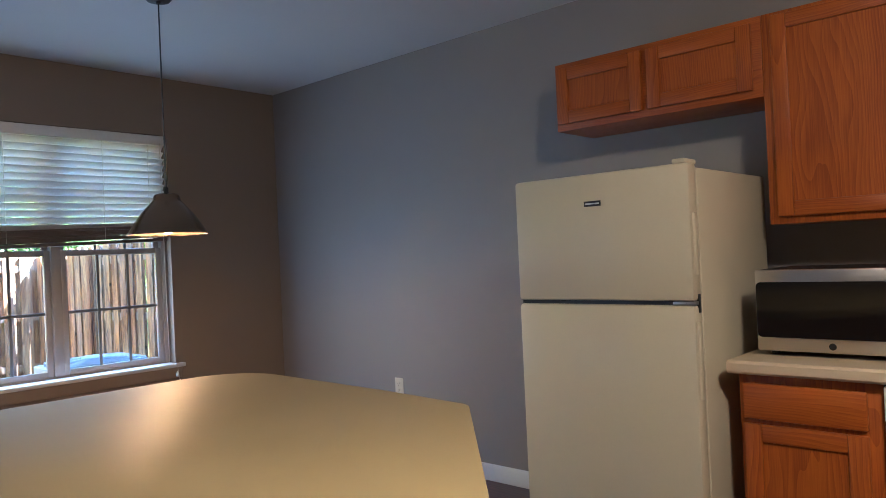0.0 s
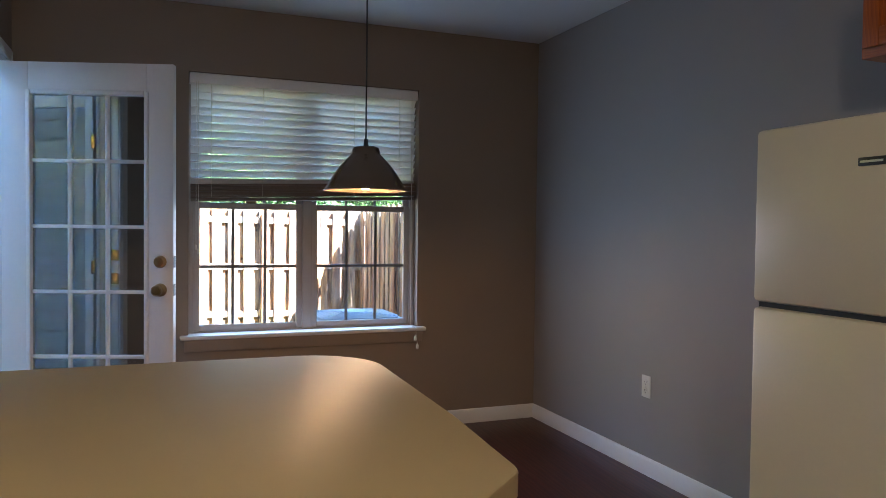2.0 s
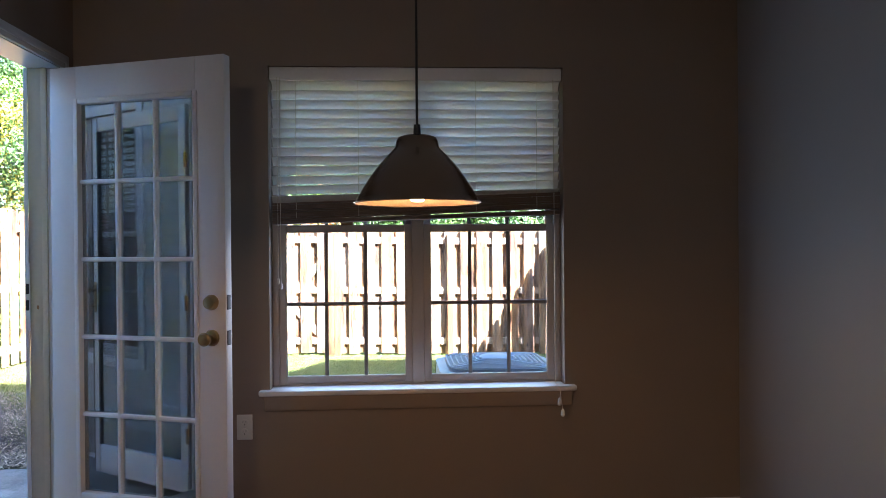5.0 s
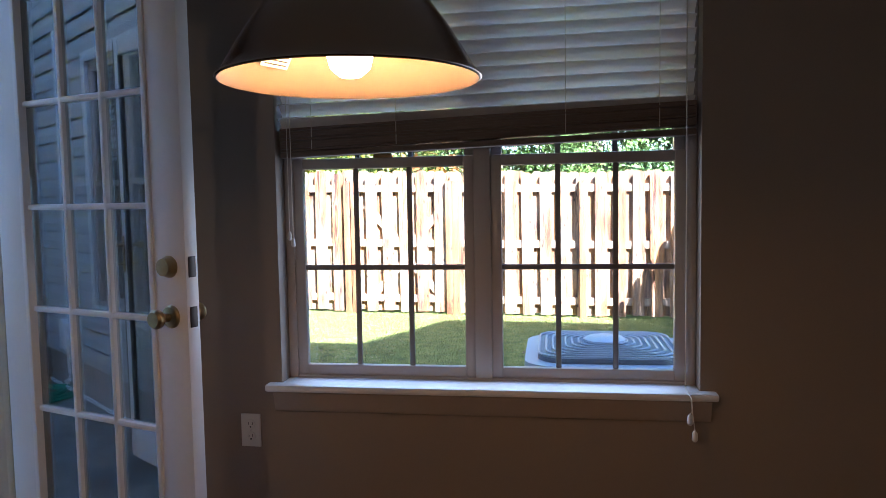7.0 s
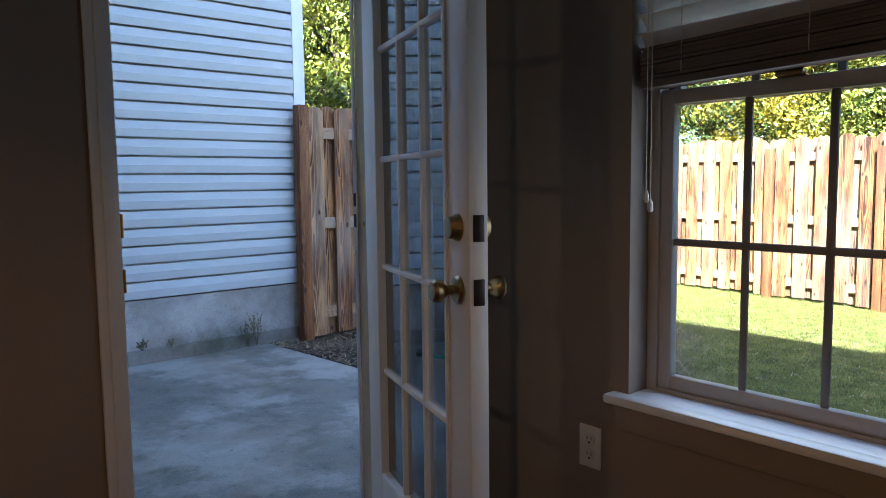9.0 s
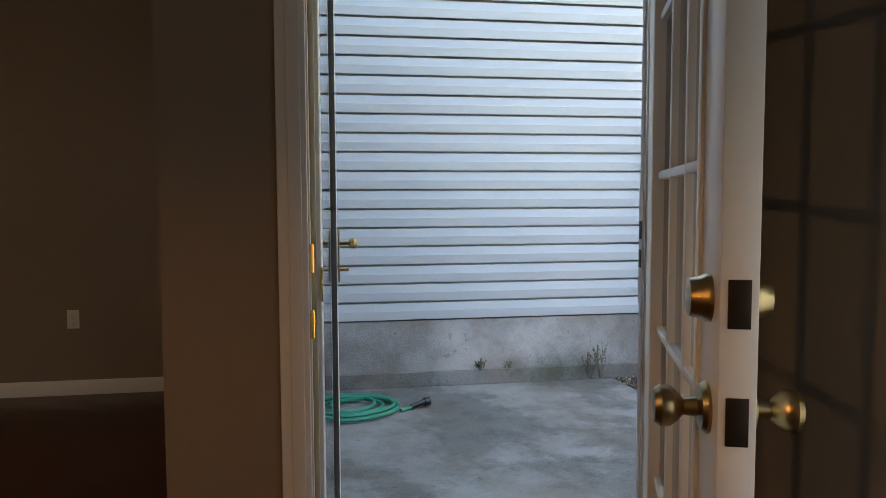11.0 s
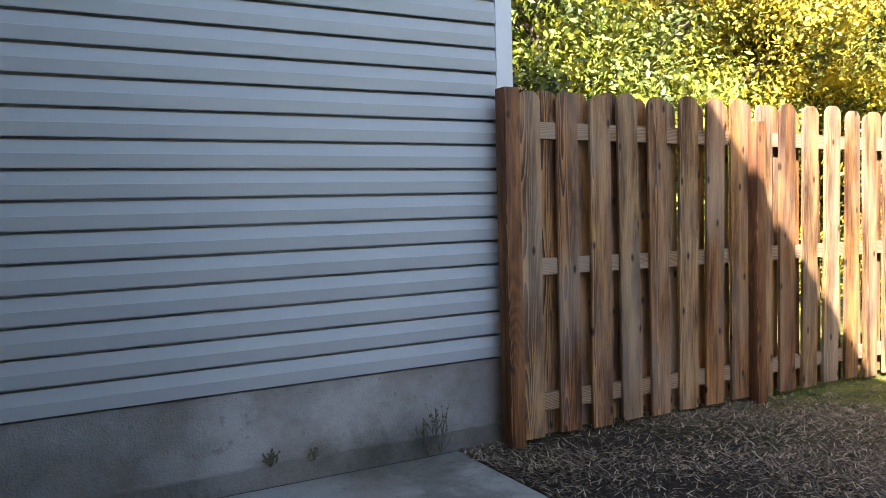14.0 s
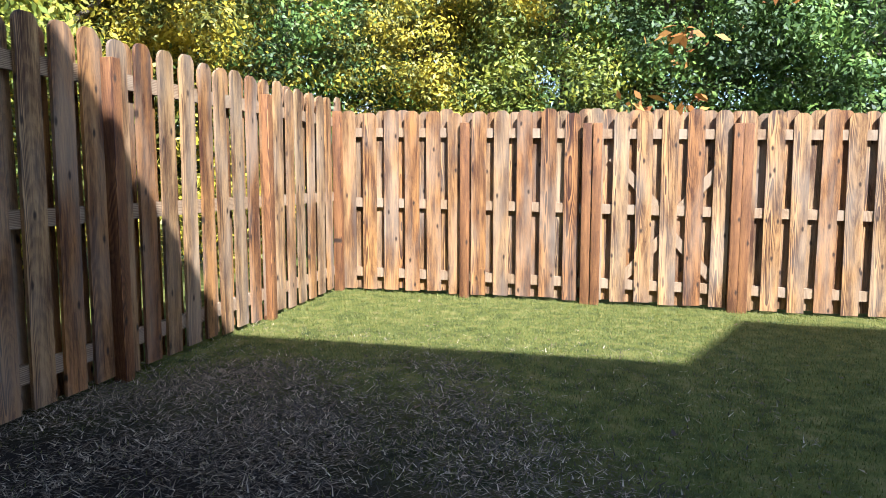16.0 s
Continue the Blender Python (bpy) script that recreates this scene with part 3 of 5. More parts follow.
# ---- windows ----
def double_hung(name, x_face, x_out, y0, y1, z0, z1, label, apron=True):
    """A mullioned pair of six-over-six sashes in a deep plaster reveal, with stool and apron; faces +x inside."""
    w = thing(name, (x_face, (y0 + y1) / 2, z0), label, "window", kind="structure")
    xg = x_face - 0.105
    mid, half = (y0 + y1) / 2, 0.045
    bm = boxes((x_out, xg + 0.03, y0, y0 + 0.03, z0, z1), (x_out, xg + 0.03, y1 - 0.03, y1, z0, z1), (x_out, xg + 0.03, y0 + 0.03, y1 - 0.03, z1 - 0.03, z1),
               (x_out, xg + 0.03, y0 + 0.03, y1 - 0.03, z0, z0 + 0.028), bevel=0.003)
    # Frame, mullion, sashes and muntins use the darkened, backlit colours.
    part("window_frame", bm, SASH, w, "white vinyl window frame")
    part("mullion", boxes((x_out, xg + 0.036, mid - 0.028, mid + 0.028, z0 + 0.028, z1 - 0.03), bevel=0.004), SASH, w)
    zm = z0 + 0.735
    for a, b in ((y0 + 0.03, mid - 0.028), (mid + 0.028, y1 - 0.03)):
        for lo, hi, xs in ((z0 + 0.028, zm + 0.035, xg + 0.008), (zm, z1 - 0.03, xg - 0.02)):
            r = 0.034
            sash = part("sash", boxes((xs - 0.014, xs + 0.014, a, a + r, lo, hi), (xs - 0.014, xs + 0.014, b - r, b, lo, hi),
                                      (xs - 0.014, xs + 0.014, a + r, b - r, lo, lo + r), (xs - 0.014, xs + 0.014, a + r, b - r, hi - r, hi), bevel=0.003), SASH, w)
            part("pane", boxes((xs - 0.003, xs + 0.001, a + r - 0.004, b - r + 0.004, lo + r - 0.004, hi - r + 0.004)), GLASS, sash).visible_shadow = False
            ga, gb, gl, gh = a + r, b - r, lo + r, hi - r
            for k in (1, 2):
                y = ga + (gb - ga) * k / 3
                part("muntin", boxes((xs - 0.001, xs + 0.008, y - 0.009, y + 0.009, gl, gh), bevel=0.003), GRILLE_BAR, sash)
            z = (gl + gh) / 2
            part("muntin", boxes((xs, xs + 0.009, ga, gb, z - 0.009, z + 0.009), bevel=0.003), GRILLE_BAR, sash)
    part("sash_lock", boxes((xg + 0.02, xg + 0.045, mid - 0.36, mid - 0.30, zm + 0.033, zm + 0.048), bevel=0.004), OLDBRASS, w)
    if apron:
        part("window_sill", boxes((xg + 0.03, x_face + 0.048, y0, y1, z0 - 0.002, z0 + 0.02), (x_face, x_face + 0.048, y0 - 0.045, y1 + 0.048, z0 - 0.004, z0 + 0.02), bevel=0.007), TRIM, w, "glossy white window stool")
        bm = prism(bmesh.new(), [(x_face, z0 - 0.075), (x_face + 0.012, z0 - 0.075), (x_face + 0.02, z0 - 0.06), (x_face + 0.024, z0 - 0.03), (x_face + 0.034, z0 - 0.012), (x_face + 0.034, z0 - 0.004), (x_face, z0 - 0.004)], y0 - 0.022, y1 + 0.03, "y")
        part("apron", bm, APRON, w, "taupe painted apron moulding")
    return w


double_hung("window_1", XW, XO - 0.01, WY0, WY1, WZ0, WZ1, "white twin double-hung window with grilles and a blind")
double_hung("window_2", XL, XLO - 0.02, LY0, LY1, WZ0, WZ1, "white twin double-hung living room window with grilles")


def blind(name, x, y0, y1, z_top, z_bot_a, z_bot_b, label):
    """A half-raised slatted blind: head rail, spread slats, and a sagging stack on the bottom rail."""
    b = thing(name, (x, (y0 + y1) / 2, z_top), label, "window blind")
    part("head_rail", boxes((x - 0.03, x + 0.034, y0 + 0.006, y1 - 0.006, z_top - 0.062, z_top - 0.002), bevel=0.004), BLIND, b, "white valance rail")
    span = (z_top - 0.07) - (z_bot_a + z_bot_b) / 2
    n = 13
    me = None
    for k in range(n):
        z = z_top - 0.083 - (span - 0.012) * k / (n - 1)
        if me is None:
            bm = prism(bmesh.new(), [(-0.0255, 0.0), (-0.012, 0.0022), (0.0, 0.0028), (0.012, 0.0022), (0.0255, 0.0), (0.0255, 0.0026), (0.012, 0.0048), (0.0, 0.0054), (-0.012, 0.0048), (-0.0255, 0.0026)], y0 + 0.012 - (y0 + y1) / 2, y1 - 0.012 - (y0 + y1) / 2, "y")
            me = mesh_of("slat", bm, BLIND)
        tilt = math.atan2(z_bot_b - z_bot_a, y1 - y0) * (k / (n - 1)) ** 2
        piece("slat", me, b, Matrix.Translation((x, (y0 + y1) / 2, z)) @ pose(0, 0, 0, math.degrees(tilt), -45, 0))
    m = (y0 + y1) / 2
    ang = math.degrees(math.atan2(z_bot_b - z_bot_a, y1 - y0))
    zc = (z_bot_a + z_bot_b) / 2
    # Stack and bottom rail carry the shaded colour, unlike the white slats above.
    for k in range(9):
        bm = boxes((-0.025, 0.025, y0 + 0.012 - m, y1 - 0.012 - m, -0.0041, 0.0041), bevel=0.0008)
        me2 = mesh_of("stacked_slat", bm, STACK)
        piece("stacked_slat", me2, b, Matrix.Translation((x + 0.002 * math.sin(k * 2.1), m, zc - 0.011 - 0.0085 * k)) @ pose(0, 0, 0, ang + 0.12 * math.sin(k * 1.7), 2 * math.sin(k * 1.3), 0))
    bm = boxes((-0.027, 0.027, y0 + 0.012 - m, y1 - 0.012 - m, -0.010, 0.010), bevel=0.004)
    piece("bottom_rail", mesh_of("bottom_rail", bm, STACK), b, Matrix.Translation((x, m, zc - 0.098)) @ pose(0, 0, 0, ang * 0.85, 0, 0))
    for f in (0.09, 0.30, 0.70, 0.91):
        y = y0 + (y1 - y0) * f
        bm = bmesh.new()
        for dx in (-0.026, 0.026):
            cyl(bm, (x + dx, y, z_top - 0.06), (x + dx, y, zc + (y - m) / (y1 - y0) * (z_bot_b - z_bot_a) - 0.08), 0.0013, n=5)
        part("ladder_cord", bm, CORD, b)
    for dy, z in ((0.040, 1.150), (0.052, 1.128)):
        cord = part("tilt_cord", cyl(bmesh.new(), (x + 0.036, y0 + dy, z_top - 0.05), (x + 0.036, y0 + dy, z), 0.0013, n=5), CORD, b)
        part("tassel", lathe(bmesh.new(), [(0.003, 0.0), (0.0065, -0.008), (0.0075, -0.024), (0.004, -0.03), (0.0001, -0.03)], Matrix.Translation((x + 0.036, y0 + dy, z)), 10), OUTLET, cord, "small ivory cord tassel")
    yc = y1 - 0.045
    pull = part("pull_cord", tube(bmesh.new(), [(x + 0.034, yc, z_top - 0.05), (x + 0.037, yc + 0.002, 1.2), (x + 0.055, yc - 0.002, WZ0 + 0.03), (x + 0.152, yc, WZ0 + 0.022), (x + 0.160, yc, WZ0 - 0.02)], 0.0016, 6), CORD, b)
    for dy, z in ((-0.006, WZ0 - 0.02), (0.008, WZ0 - 0.07)):
        bm = lathe(bmesh.new(), [(0.003, 0.0), (0.0075, -0.008), (0.009, -0.028), (0.005, -0.034), (0.0001, -0.034)], Matrix.Translation((x + 0.160, yc + dy, z)), 10)
        cyl(bm, (x + 0.160, yc + dy, z - 0.001), (x + 0.160, yc, WZ0 - 0.012), 0.0014, n=5)
        part("tassel", bm, OUTLET, pull, "small ivory cord tassel")
    return b


blind("window_blind", XW - 0.042, WY0, WY1, WZ1, 1.497, 1.545, "white slatted blind, half raised with a sagging stack")
blind("window_blind", XL - 0.042, LY0, LY1, WZ1, 1.52, 1.52, "white slatted blind, half raised, in the living room")


# ---- doors ----
def knob_set(bm, u, z, s, ball=True):
    """Rose and knob on a leaf's face; s is the way the face looks (+1 or -1 along local y)."""
    m = pose(u, 0.022 * s, z, -90 * s, 0, 0)
    if ball:
        lathe(bm, [(0.033, 0.0), (0.033, 0.004), (0.028, 0.010), (0.013, 0.014), (0.011, 0.030), (0.018, 0.036), (0.026, 0.046), (0.027, 0.058), (0.021, 0.066), (0.0001, 0.068)], m, 24)
    else:
        lathe(bm, [(0.031, 0.0), (0.031, 0.006), (0.027, 0.012), (0.024, 0.026), (0.012, 0.028), (0.0001, 0.028)], m, 24)
    return bm


# the open French leaf, hinged at the corner by the window wall
HX, HY = -4.318, -0.012
yaw = math.degrees(math.atan2(0.779 - HY, -4.044 - HX))
leaf = local_thing("french_door", pose(HX, HY, 0, 0, 0, yaw), "white fifteen-pane French door standing open into the room", "door")
LW, LT, LB = 0.833, 2.05, 0.022
ST = 0.142
part("door_frame", boxes((0, ST - 0.012, -0.022, 0.022, LB, LT), (LW - ST + 0.012, LW, -0.022, 0.022, LB, LT), (ST - 0.012, LW - ST + 0.012, -0.022, 0.022, LT - 0.145, LT),
                         (ST - 0.012, LW - ST + 0.012, -0.022, 0.022, LB, 0.262), bevel=0.002), TRIM, leaf)
GX0, GX1, GZ0, GZ1 = ST, LW - ST, 0.274, LT - 0.157
part("lite_moulding", boxes((GX0 - 0.022, GX0, -0.028, 0.028, GZ0 - 0.022, GZ1 + 0.022), (GX1, GX1 + 0.022, -0.028, 0.028, GZ0 - 0.022, GZ1 + 0.022),
                            (GX0, GX1, -0.028, 0.028, GZ1, GZ1 + 0.022), (GX0, GX1, -0.028, 0.028, GZ0 - 0.022, GZ0), bevel=0.005), TRIM, leaf)
for i in range(3):
    for j in range(5):
        a, b = GX0 + (GX1 - GX0) * i / 3, GX0 + (GX1 - GX0) * (i + 1) / 3
        c, d = GZ0 + (GZ1 - GZ0) * j / 5, GZ0 + (GZ1 - GZ0) * (j + 1) / 5
        part("pane", boxes((a + 0.001, b - 0.001, -0.003, 0.003, c + 0.001, d - 0.001)), DOUBLE, leaf).visible_shadow = False
for i in (1, 2):
    u = GX0 + (GX1 - GX0) * i / 3
    part("muntin", boxes((u - 0.009, u + 0.009, -0.016, 0.016, GZ0, GZ1), bevel=0.005), TRIM, leaf)
for j in (1, 2, 3, 4):
    z = GZ0 + (GZ1 - GZ0) * j / 5
    part("muntin", boxes((GX0, GX1, -0.0155, 0.0155, z - 0.009, z + 0.009), bevel=0.005), TRIM, leaf)
for s in (1, -1):
    part("knob", knob_set(bmesh.new(), LW - 0.062, 0.935, s), OLDBRASS, leaf, "round brass door knob")
    part("deadbolt", knob_set(bmesh.new(), LW - 0.062, 1.075, s, False), OLDBRASS, leaf, "brass deadbolt")
for z in (0.935, 1.075):
    part("latch_plate", boxes((LW - 0.001, LW + 0.002, -0.013, 0.013, z - 0.029, z + 0.029), bevel=0.0007), BRONZE, leaf)
for z in (0.25, 1.08, 1.83):
    bm = boxes((-0.002, 0.03, 0.0225, 0.0245, z - 0.045, z + 0.045))
    cyl(bm, (-0.006, 0.020, z - 0.048), (-0.006, 0.020, z + 0.048), 0.0065, n=10)
    part("hinge", bm, BRASS, leaf, "brass butt hinge")

# the glazed storm door, hung on the other jamb and pushed outwards
SXA, SYA, SXB, SYB = -3.545, -0.165, -3.598, -0.955
syaw = math.degrees(math.atan2(SYB - SYA, SXB - SXA))
storm = local_thing("storm_door", pose(SXA, SYA, 0, 0, 0, syaw), "white full-view glass storm door pushed open outwards", "storm door")
SW = math.hypot(SXB - SXA, SYB - SYA)
part("door_frame", boxes((0, 0.055, -0.016, 0.016, 0.0, 2.04), (SW - 0.036, SW, -0.014, 0.014, 0.0, 2.04), (0.055, SW - 0.05, -0.016, 0.016, 1.96, 2.04), (0.055, SW - 0.05, -0.016, 0.016, 0.0, 0.16), bevel=0.004), VINYL, storm)
part("pane", boxes((0.05, SW - 0.045, -0.003, 0.003, 0.155, 1.965)), GLASS, storm).visible_shadow = False
part("edge_seal", boxes((SW, SW + 0.012, -0.013, 0.013, 0.01, 2.03), (SW - 0.042, SW - 0.036, -0.012, 0.012, 0.16, 1.96)), SEAL, storm)
for s in (1, -1):
    bm = boxes((SW - 0.032, SW - 0.008, min(0.014 * s, 0.022 * s), max(0.016 * s, 0.022 * s), 0.92, 1.095), bevel=0.003)
    cyl(bm, (SW - 0.02, 0.016 * s, 1.05), (SW - 0.02, 0.062 * s, 1.05), 0.008, n=12)
    lathe(bm, [(0.008, 0), (0.017, 0.005), (0.019, 0.018), (0.012, 0.028), (0.0001, 0.030)], pose(SW - 0.02, 0.052 * s, 1.05, -90 * s, 0, 0), 16)
    cyl(bm, (SW - 0.02, 0.016 * s, 0.96), (SW - 0.02, 0.052 * s, 0.96), 0.006, n=10)
    part("handle", bm, OLDBRASS, storm, "small brass latch handle")
part("door_closer", cyl(boxes((0.02, 0.05, 0.018, 0.03, 1.70, 1.80), bevel=0.002), (0.035, 0.04, 0.42), (0.34, 0.04, 0.42), 0.014), VINYL, storm)
for z in (0.3, 1.0, 1.75):
    part("hinge", boxes((-0.012, 0.012, -0.02, -0.014, z - 0.04, z + 0.04), bevel=0.002), BRASS, storm)


# ---- outlets ----
def outlet(loc, turn, label):
    o = local_thing("wall_outlet", pose(*loc, 0, 0, turn), label, "outlet", "wall outlets")
    plate = part("cover_plate", boxes((-0.035, 0.035, 0, 0.005, -0.057, 0.057), bevel=0.002), OUTLET, o)
    for z in (-0.021, 0.021):
        sock = part("socket", lathe(bmesh.new(), [(0.0165, 0.0), (0.0165, 0.0065), (0.0155, 0.0075), (0.0001, 0.0075)], pose(0, 0, z, -90, 0, 0), 20), OUTLET, o)
        part("slot", boxes((-0.0075, -0.0055, 0.0072, 0.0082, z - 0.001, z + 0.008), (0.0055, 0.0075, 0.0072, 0.0082, z - 0.001, z + 0.007), (-0.0025, 0.0025, 0.0072, 0.0082, z - 0.011, z - 0.006)), DARK, sock)
    part("screw", cyl(bmesh.new(), (0, 0.004, 0), (0, 0.0062, 0), 0.003, n=8), STEEL, o)


outlet((XW, 0.741, 0.473), -90, "ivory double outlet on the window wall")
outlet((-3.271, YN, 0.455), 180, "ivory double outlet on the grey wall")
outlet((-2.04, YL, 0.47), 0, "ivory double outlet in the living room")

# ---- pendant lamp ----
PX, PY, RIM = -3.11, 1.500, 1.411
lamp = thing("pendant_lamp", (PX, PY, CEILING), "brushed nickel bell pendant lamp with a lit bulb", "pendant lamp")
M = Matrix.Translation((PX, PY, 0))
part("canopy", lathe(bmesh.new(), [(0.062, CEILING), (0.062, CEILING - 0.012), (0.05, CEILING - 0.026), (0.012, CEILING - 0.03), (0.008, CEILING - 0.04)], M, 32), DARK, lamp, "dark round ceiling canopy")
part("cord", cyl(bmesh.new(), (PX, PY, RIM + 0.2), (PX, PY, CEILING - 0.02), 0.0035, n=8), DARK, lamp)
part("socket_cap", lathe(bmesh.new(), [(0.0001, RIM + 0.212), (0.009, RIM + 0.212), (0.010, RIM + 0.188), (0.016, RIM + 0.178), (0.016, RIM + 0.10), (0.0001, RIM + 0.10)], M, 20), DARK, lamp)
outer = [(0.014, 0.182), (0.040, 0.181), (0.052, 0.176), (0.057, 0.166), (0.060, 0.150), (0.066, 0.143), (0.083, 0.126), (0.108, 0.098), (0.131, 0.066), (0.150, 0.036), (0.163, 0.014), (0.169, 0.004), (0.174, 0.0)]
shade = part("shade", lathe(bmesh.new(), [(r, RIM + z) for r, z in outer] + [(r - 0.002, RIM + z - 0.0005) for r, z in reversed(outer)], M, 64, close=True), NICKEL, lamp, "brushed nickel bell shade")
part("lining", lathe(bmesh.new(), [(r - 0.0026, RIM + z - 0.0016) for r, z in outer] + [(r - 0.0036, RIM + z - 0.0022) for r, z in reversed(outer)], M, 64, close=True), WHITEIN, shade, "tan enamel lining")
er, et, up = Vector((-0.40, -0.917, 0)), Vector((0.917, -0.40, 0)), Vector((0, 0, 1))
slope = (up * 0.030 - er * 0.019).normalized()
inward = -(er * 0.030 + up * 0.019).normalized()
mid = Vector((PX, PY, RIM + 0.046)) + er * 0.1365 + inward * 0.006
bm = bmesh.new()
bmesh.ops.create_cube(bm, size=1, matrix=Matrix.Translation(mid) @ Matrix((et, slope, inward)).transposed().to_4x4() @ Matrix.Diagonal((0.052, 0.028, 0.0008, 1)))
sticker = part("sticker", bm, OUTLET, shade, "small printed paper sticker")
for k in range(4):
    bm = bmesh.new()
    bmesh.ops.create_cube(bm, size=1, matrix=Matrix.Translation(mid + slope * (0.009 - 0.006 * k) + inward * 0.0008) @ Matrix((et, slope, inward)).transposed().to_4x4() @ Matrix.Diagonal((0.042, 0.002, 0.0004, 1)))
    bmesh.ops.translate(bm, verts=bm.verts, vec=-ORIGIN[shade.name])
    bar = new("bar", mesh_of("bar", bm, DARK, 0))
    bar.parent = shade
part("bulb", lathe(bmesh.new(), [(0.013, RIM + 0.105), (0.015, RIM + 0.070), (0.027, RIM + 0.050), (0.031, RIM + 0.032), (0.026, RIM + 0.014), (0.014, RIM + 0.004), (0.0001, RIM + 0.002)], M, 24), BULB, lamp, "glowing warm bulb")

# kitchen ceiling light, which lights the cabinets
kl = thing("ceiling_light", (0.5, 0.6, CEILING), "round frosted dome ceiling light, lit warm", "ceiling light")
part("base", cyl(bmesh.new(), (0.5, 0.6, CEILING - 0.025), (0.5, 0.6, CEILING), 0.17, n=40), VINYL, kl)
part("dome", lathe(bmesh.new(), [(0.155, CEILING - 0.025), (0.15, CEILING - 0.05), (0.11, CEILING - 0.085), (0.05, CEILING - 0.10), (0.0001, CEILING - 0.102)], Matrix.Translation((0.5, 0.6, 0)), 40), DOME, kl)

# ---- island ----
IX0, IY0, IY1, IZ = -2.11, -0.80, 1.220, 0.914


def rounded(x0, x1, y0, y1, r_nw, r=0.012):
    pts = []
    for cx, cy, rr, a0 in ((x1 - r, y1 - r, r, 0), (x0 + r_nw, y1 - r_nw, r_nw, 90), (x0 + r_nw, y0 + r_nw, r_nw, 180), (x1 - r, y0 + r, r, 270)):
        n = 12 if rr > 0.05 else 4
        pts += [(cx + rr * math.cos(radians(a0 + 90 * k / n)), cy + rr * math.sin(radians(a0 + 90 * k / n))) for k in range(n + 1)]
    return pts


corner = [(IX0 + 0.19 - 0.19 * math.sin(radians(a)), IY1 - 0.19 + 0.19 * math.cos(radians(a))) for a in range(0, 91, 9)]
outline = [(-0.62, IY0), (-0.62, 0.675), (-1.080, 1.168), (-1.092, 1.178), (-1.11, 1.183), (-1.40, 1.204)] + corner + [(IX0, IY0)]
slab = thing("island_countertop", (-1.4, 0.2, IZ), "beige laminate island countertop with a rounded corner", "countertop")
part("edge_band", prism(bmesh.new(), outline, IZ - 0.038, IZ - 0.006), LAMINATE, slab)
bm = prism(bmesh.new(), outline, IZ - 0.006, IZ)
bmesh.ops.bevel(bm, geom=[e for e in bm.edges if abs(e.verts[0].co.z - e.verts[1].co.z) < 1e-5 and e.verts[0].co.z > IZ - 0.001], offset=0.003, segments=2, affect="EDGES", profile=0.5)
part("top", bm, LAMINATE, slab)
isl = thing("island_cabinet", (-1.4, 0.0, 0), "honey oak island cabinet under the countertop", "cabinet")
part("body", boxes((-1.78, -0.90, IY0 + 0.05, 0.62, 0.1, IZ - 0.038)), OAK, isl)
part("toe_kick", boxes((-1.74, -0.96, IY0 + 0.08, 0.58, 0.0, 0.1)), DARK, isl)
for k in range(3):
    y0 = IY0 + 0.07 + k * 0.45
    part("door", boxes((-0.90, -0.882, y0, y0 + 0.43, 0.13, 0.86), bevel=0.006), OAK, isl)


# ---- kitchen run on the grey wall ----
def panel_door(parent, x0, x1, z0, z1, y, name="door"):
    """A framed door with a recessed flat panel, facing -y; its face stands at y - 0.02."""
    s = 0.055
    d = part(name, boxes((x0 + s - 0.004, x1 - s + 0.004, y - 0.010, y - 0.002, z0 + s - 0.004, z1 - s + 0.004)), OAK, parent)
    for a, b in ((x0, x0 + s), (x1 - s, x1)):
        part("stile", boxes((a, b, y - 0.02, y, z0, z1), bevel=0.004), OAK, d)
    for a, b in ((z1 - s, z1), (z0, z0 + s)):
        part("rail", boxes((x0 + s, x1 - s, y - 0.0195, y, a, b), bevel=0.004), OAKX, d)
    return d


UY = 2.735
upper = thing("wall_cabinet", (-1.36, YN, 1.80), "low honey oak wall cabinet with two doors above the refrigerator", "cabinet", "wall cabinets")
part("body", boxes((-1.825, -0.916, UY, YN - 0.001, 1.797, 2.10), bevel=0.002), OAKX, upper)
panel_door(upper, -1.81, -1.398, 1.826, 2.076, UY)
panel_door(upper, -1.372, -0.95, 1.826, 2.076, UY)
for x0, x1 in ((-0.914, -0.402), (-0.400, 0.30), (0.302, 1.0)):
    c = thing("wall_cabinet", ((x0 + x1) / 2, YN, 1.318), "tall honey oak wall cabinet with a flat panel door", "cabinet", "wall cabinets")
    part("body", boxes((x0, x1, UY, YN - 0.001, 1.318, 2.10), bevel=0.002), OAK, c)
    panel_door(c, x0 + 0.035, x1 - 0.03, 1.345, 2.085, UY)

fr = thing("refrigerator", (-1.29, 2.5, 0), "almond top-freezer refrigerator with a pebbled finish", "refrigerator")
FX0, FX1, FY, FZ = -1.655, -0.967, 2.153, 1.522
part("body", boxes((FX0 + 0.004, FX1 - 0.004, FY + 0.075, 2.86, 0.03, FZ - 0.012), bevel=0.008), FRIDGE, fr)
part("gasket", boxes((FX0 + 0.012, FX1 - 0.012, FY + 0.062, FY + 0.078, 0.08, FZ - 0.02)), SEAL, fr)
fz = part("freezer_door", boxes((FX0, FX1, FY, FY + 0.064, 1.077, FZ), bevel=0.012), FRIDGE, fr)
fd = part("fridge_door", boxes((FX0, FX1, FY, FY + 0.064, 0.085, 1.063), bevel=0.012), FRIDGE, fr)
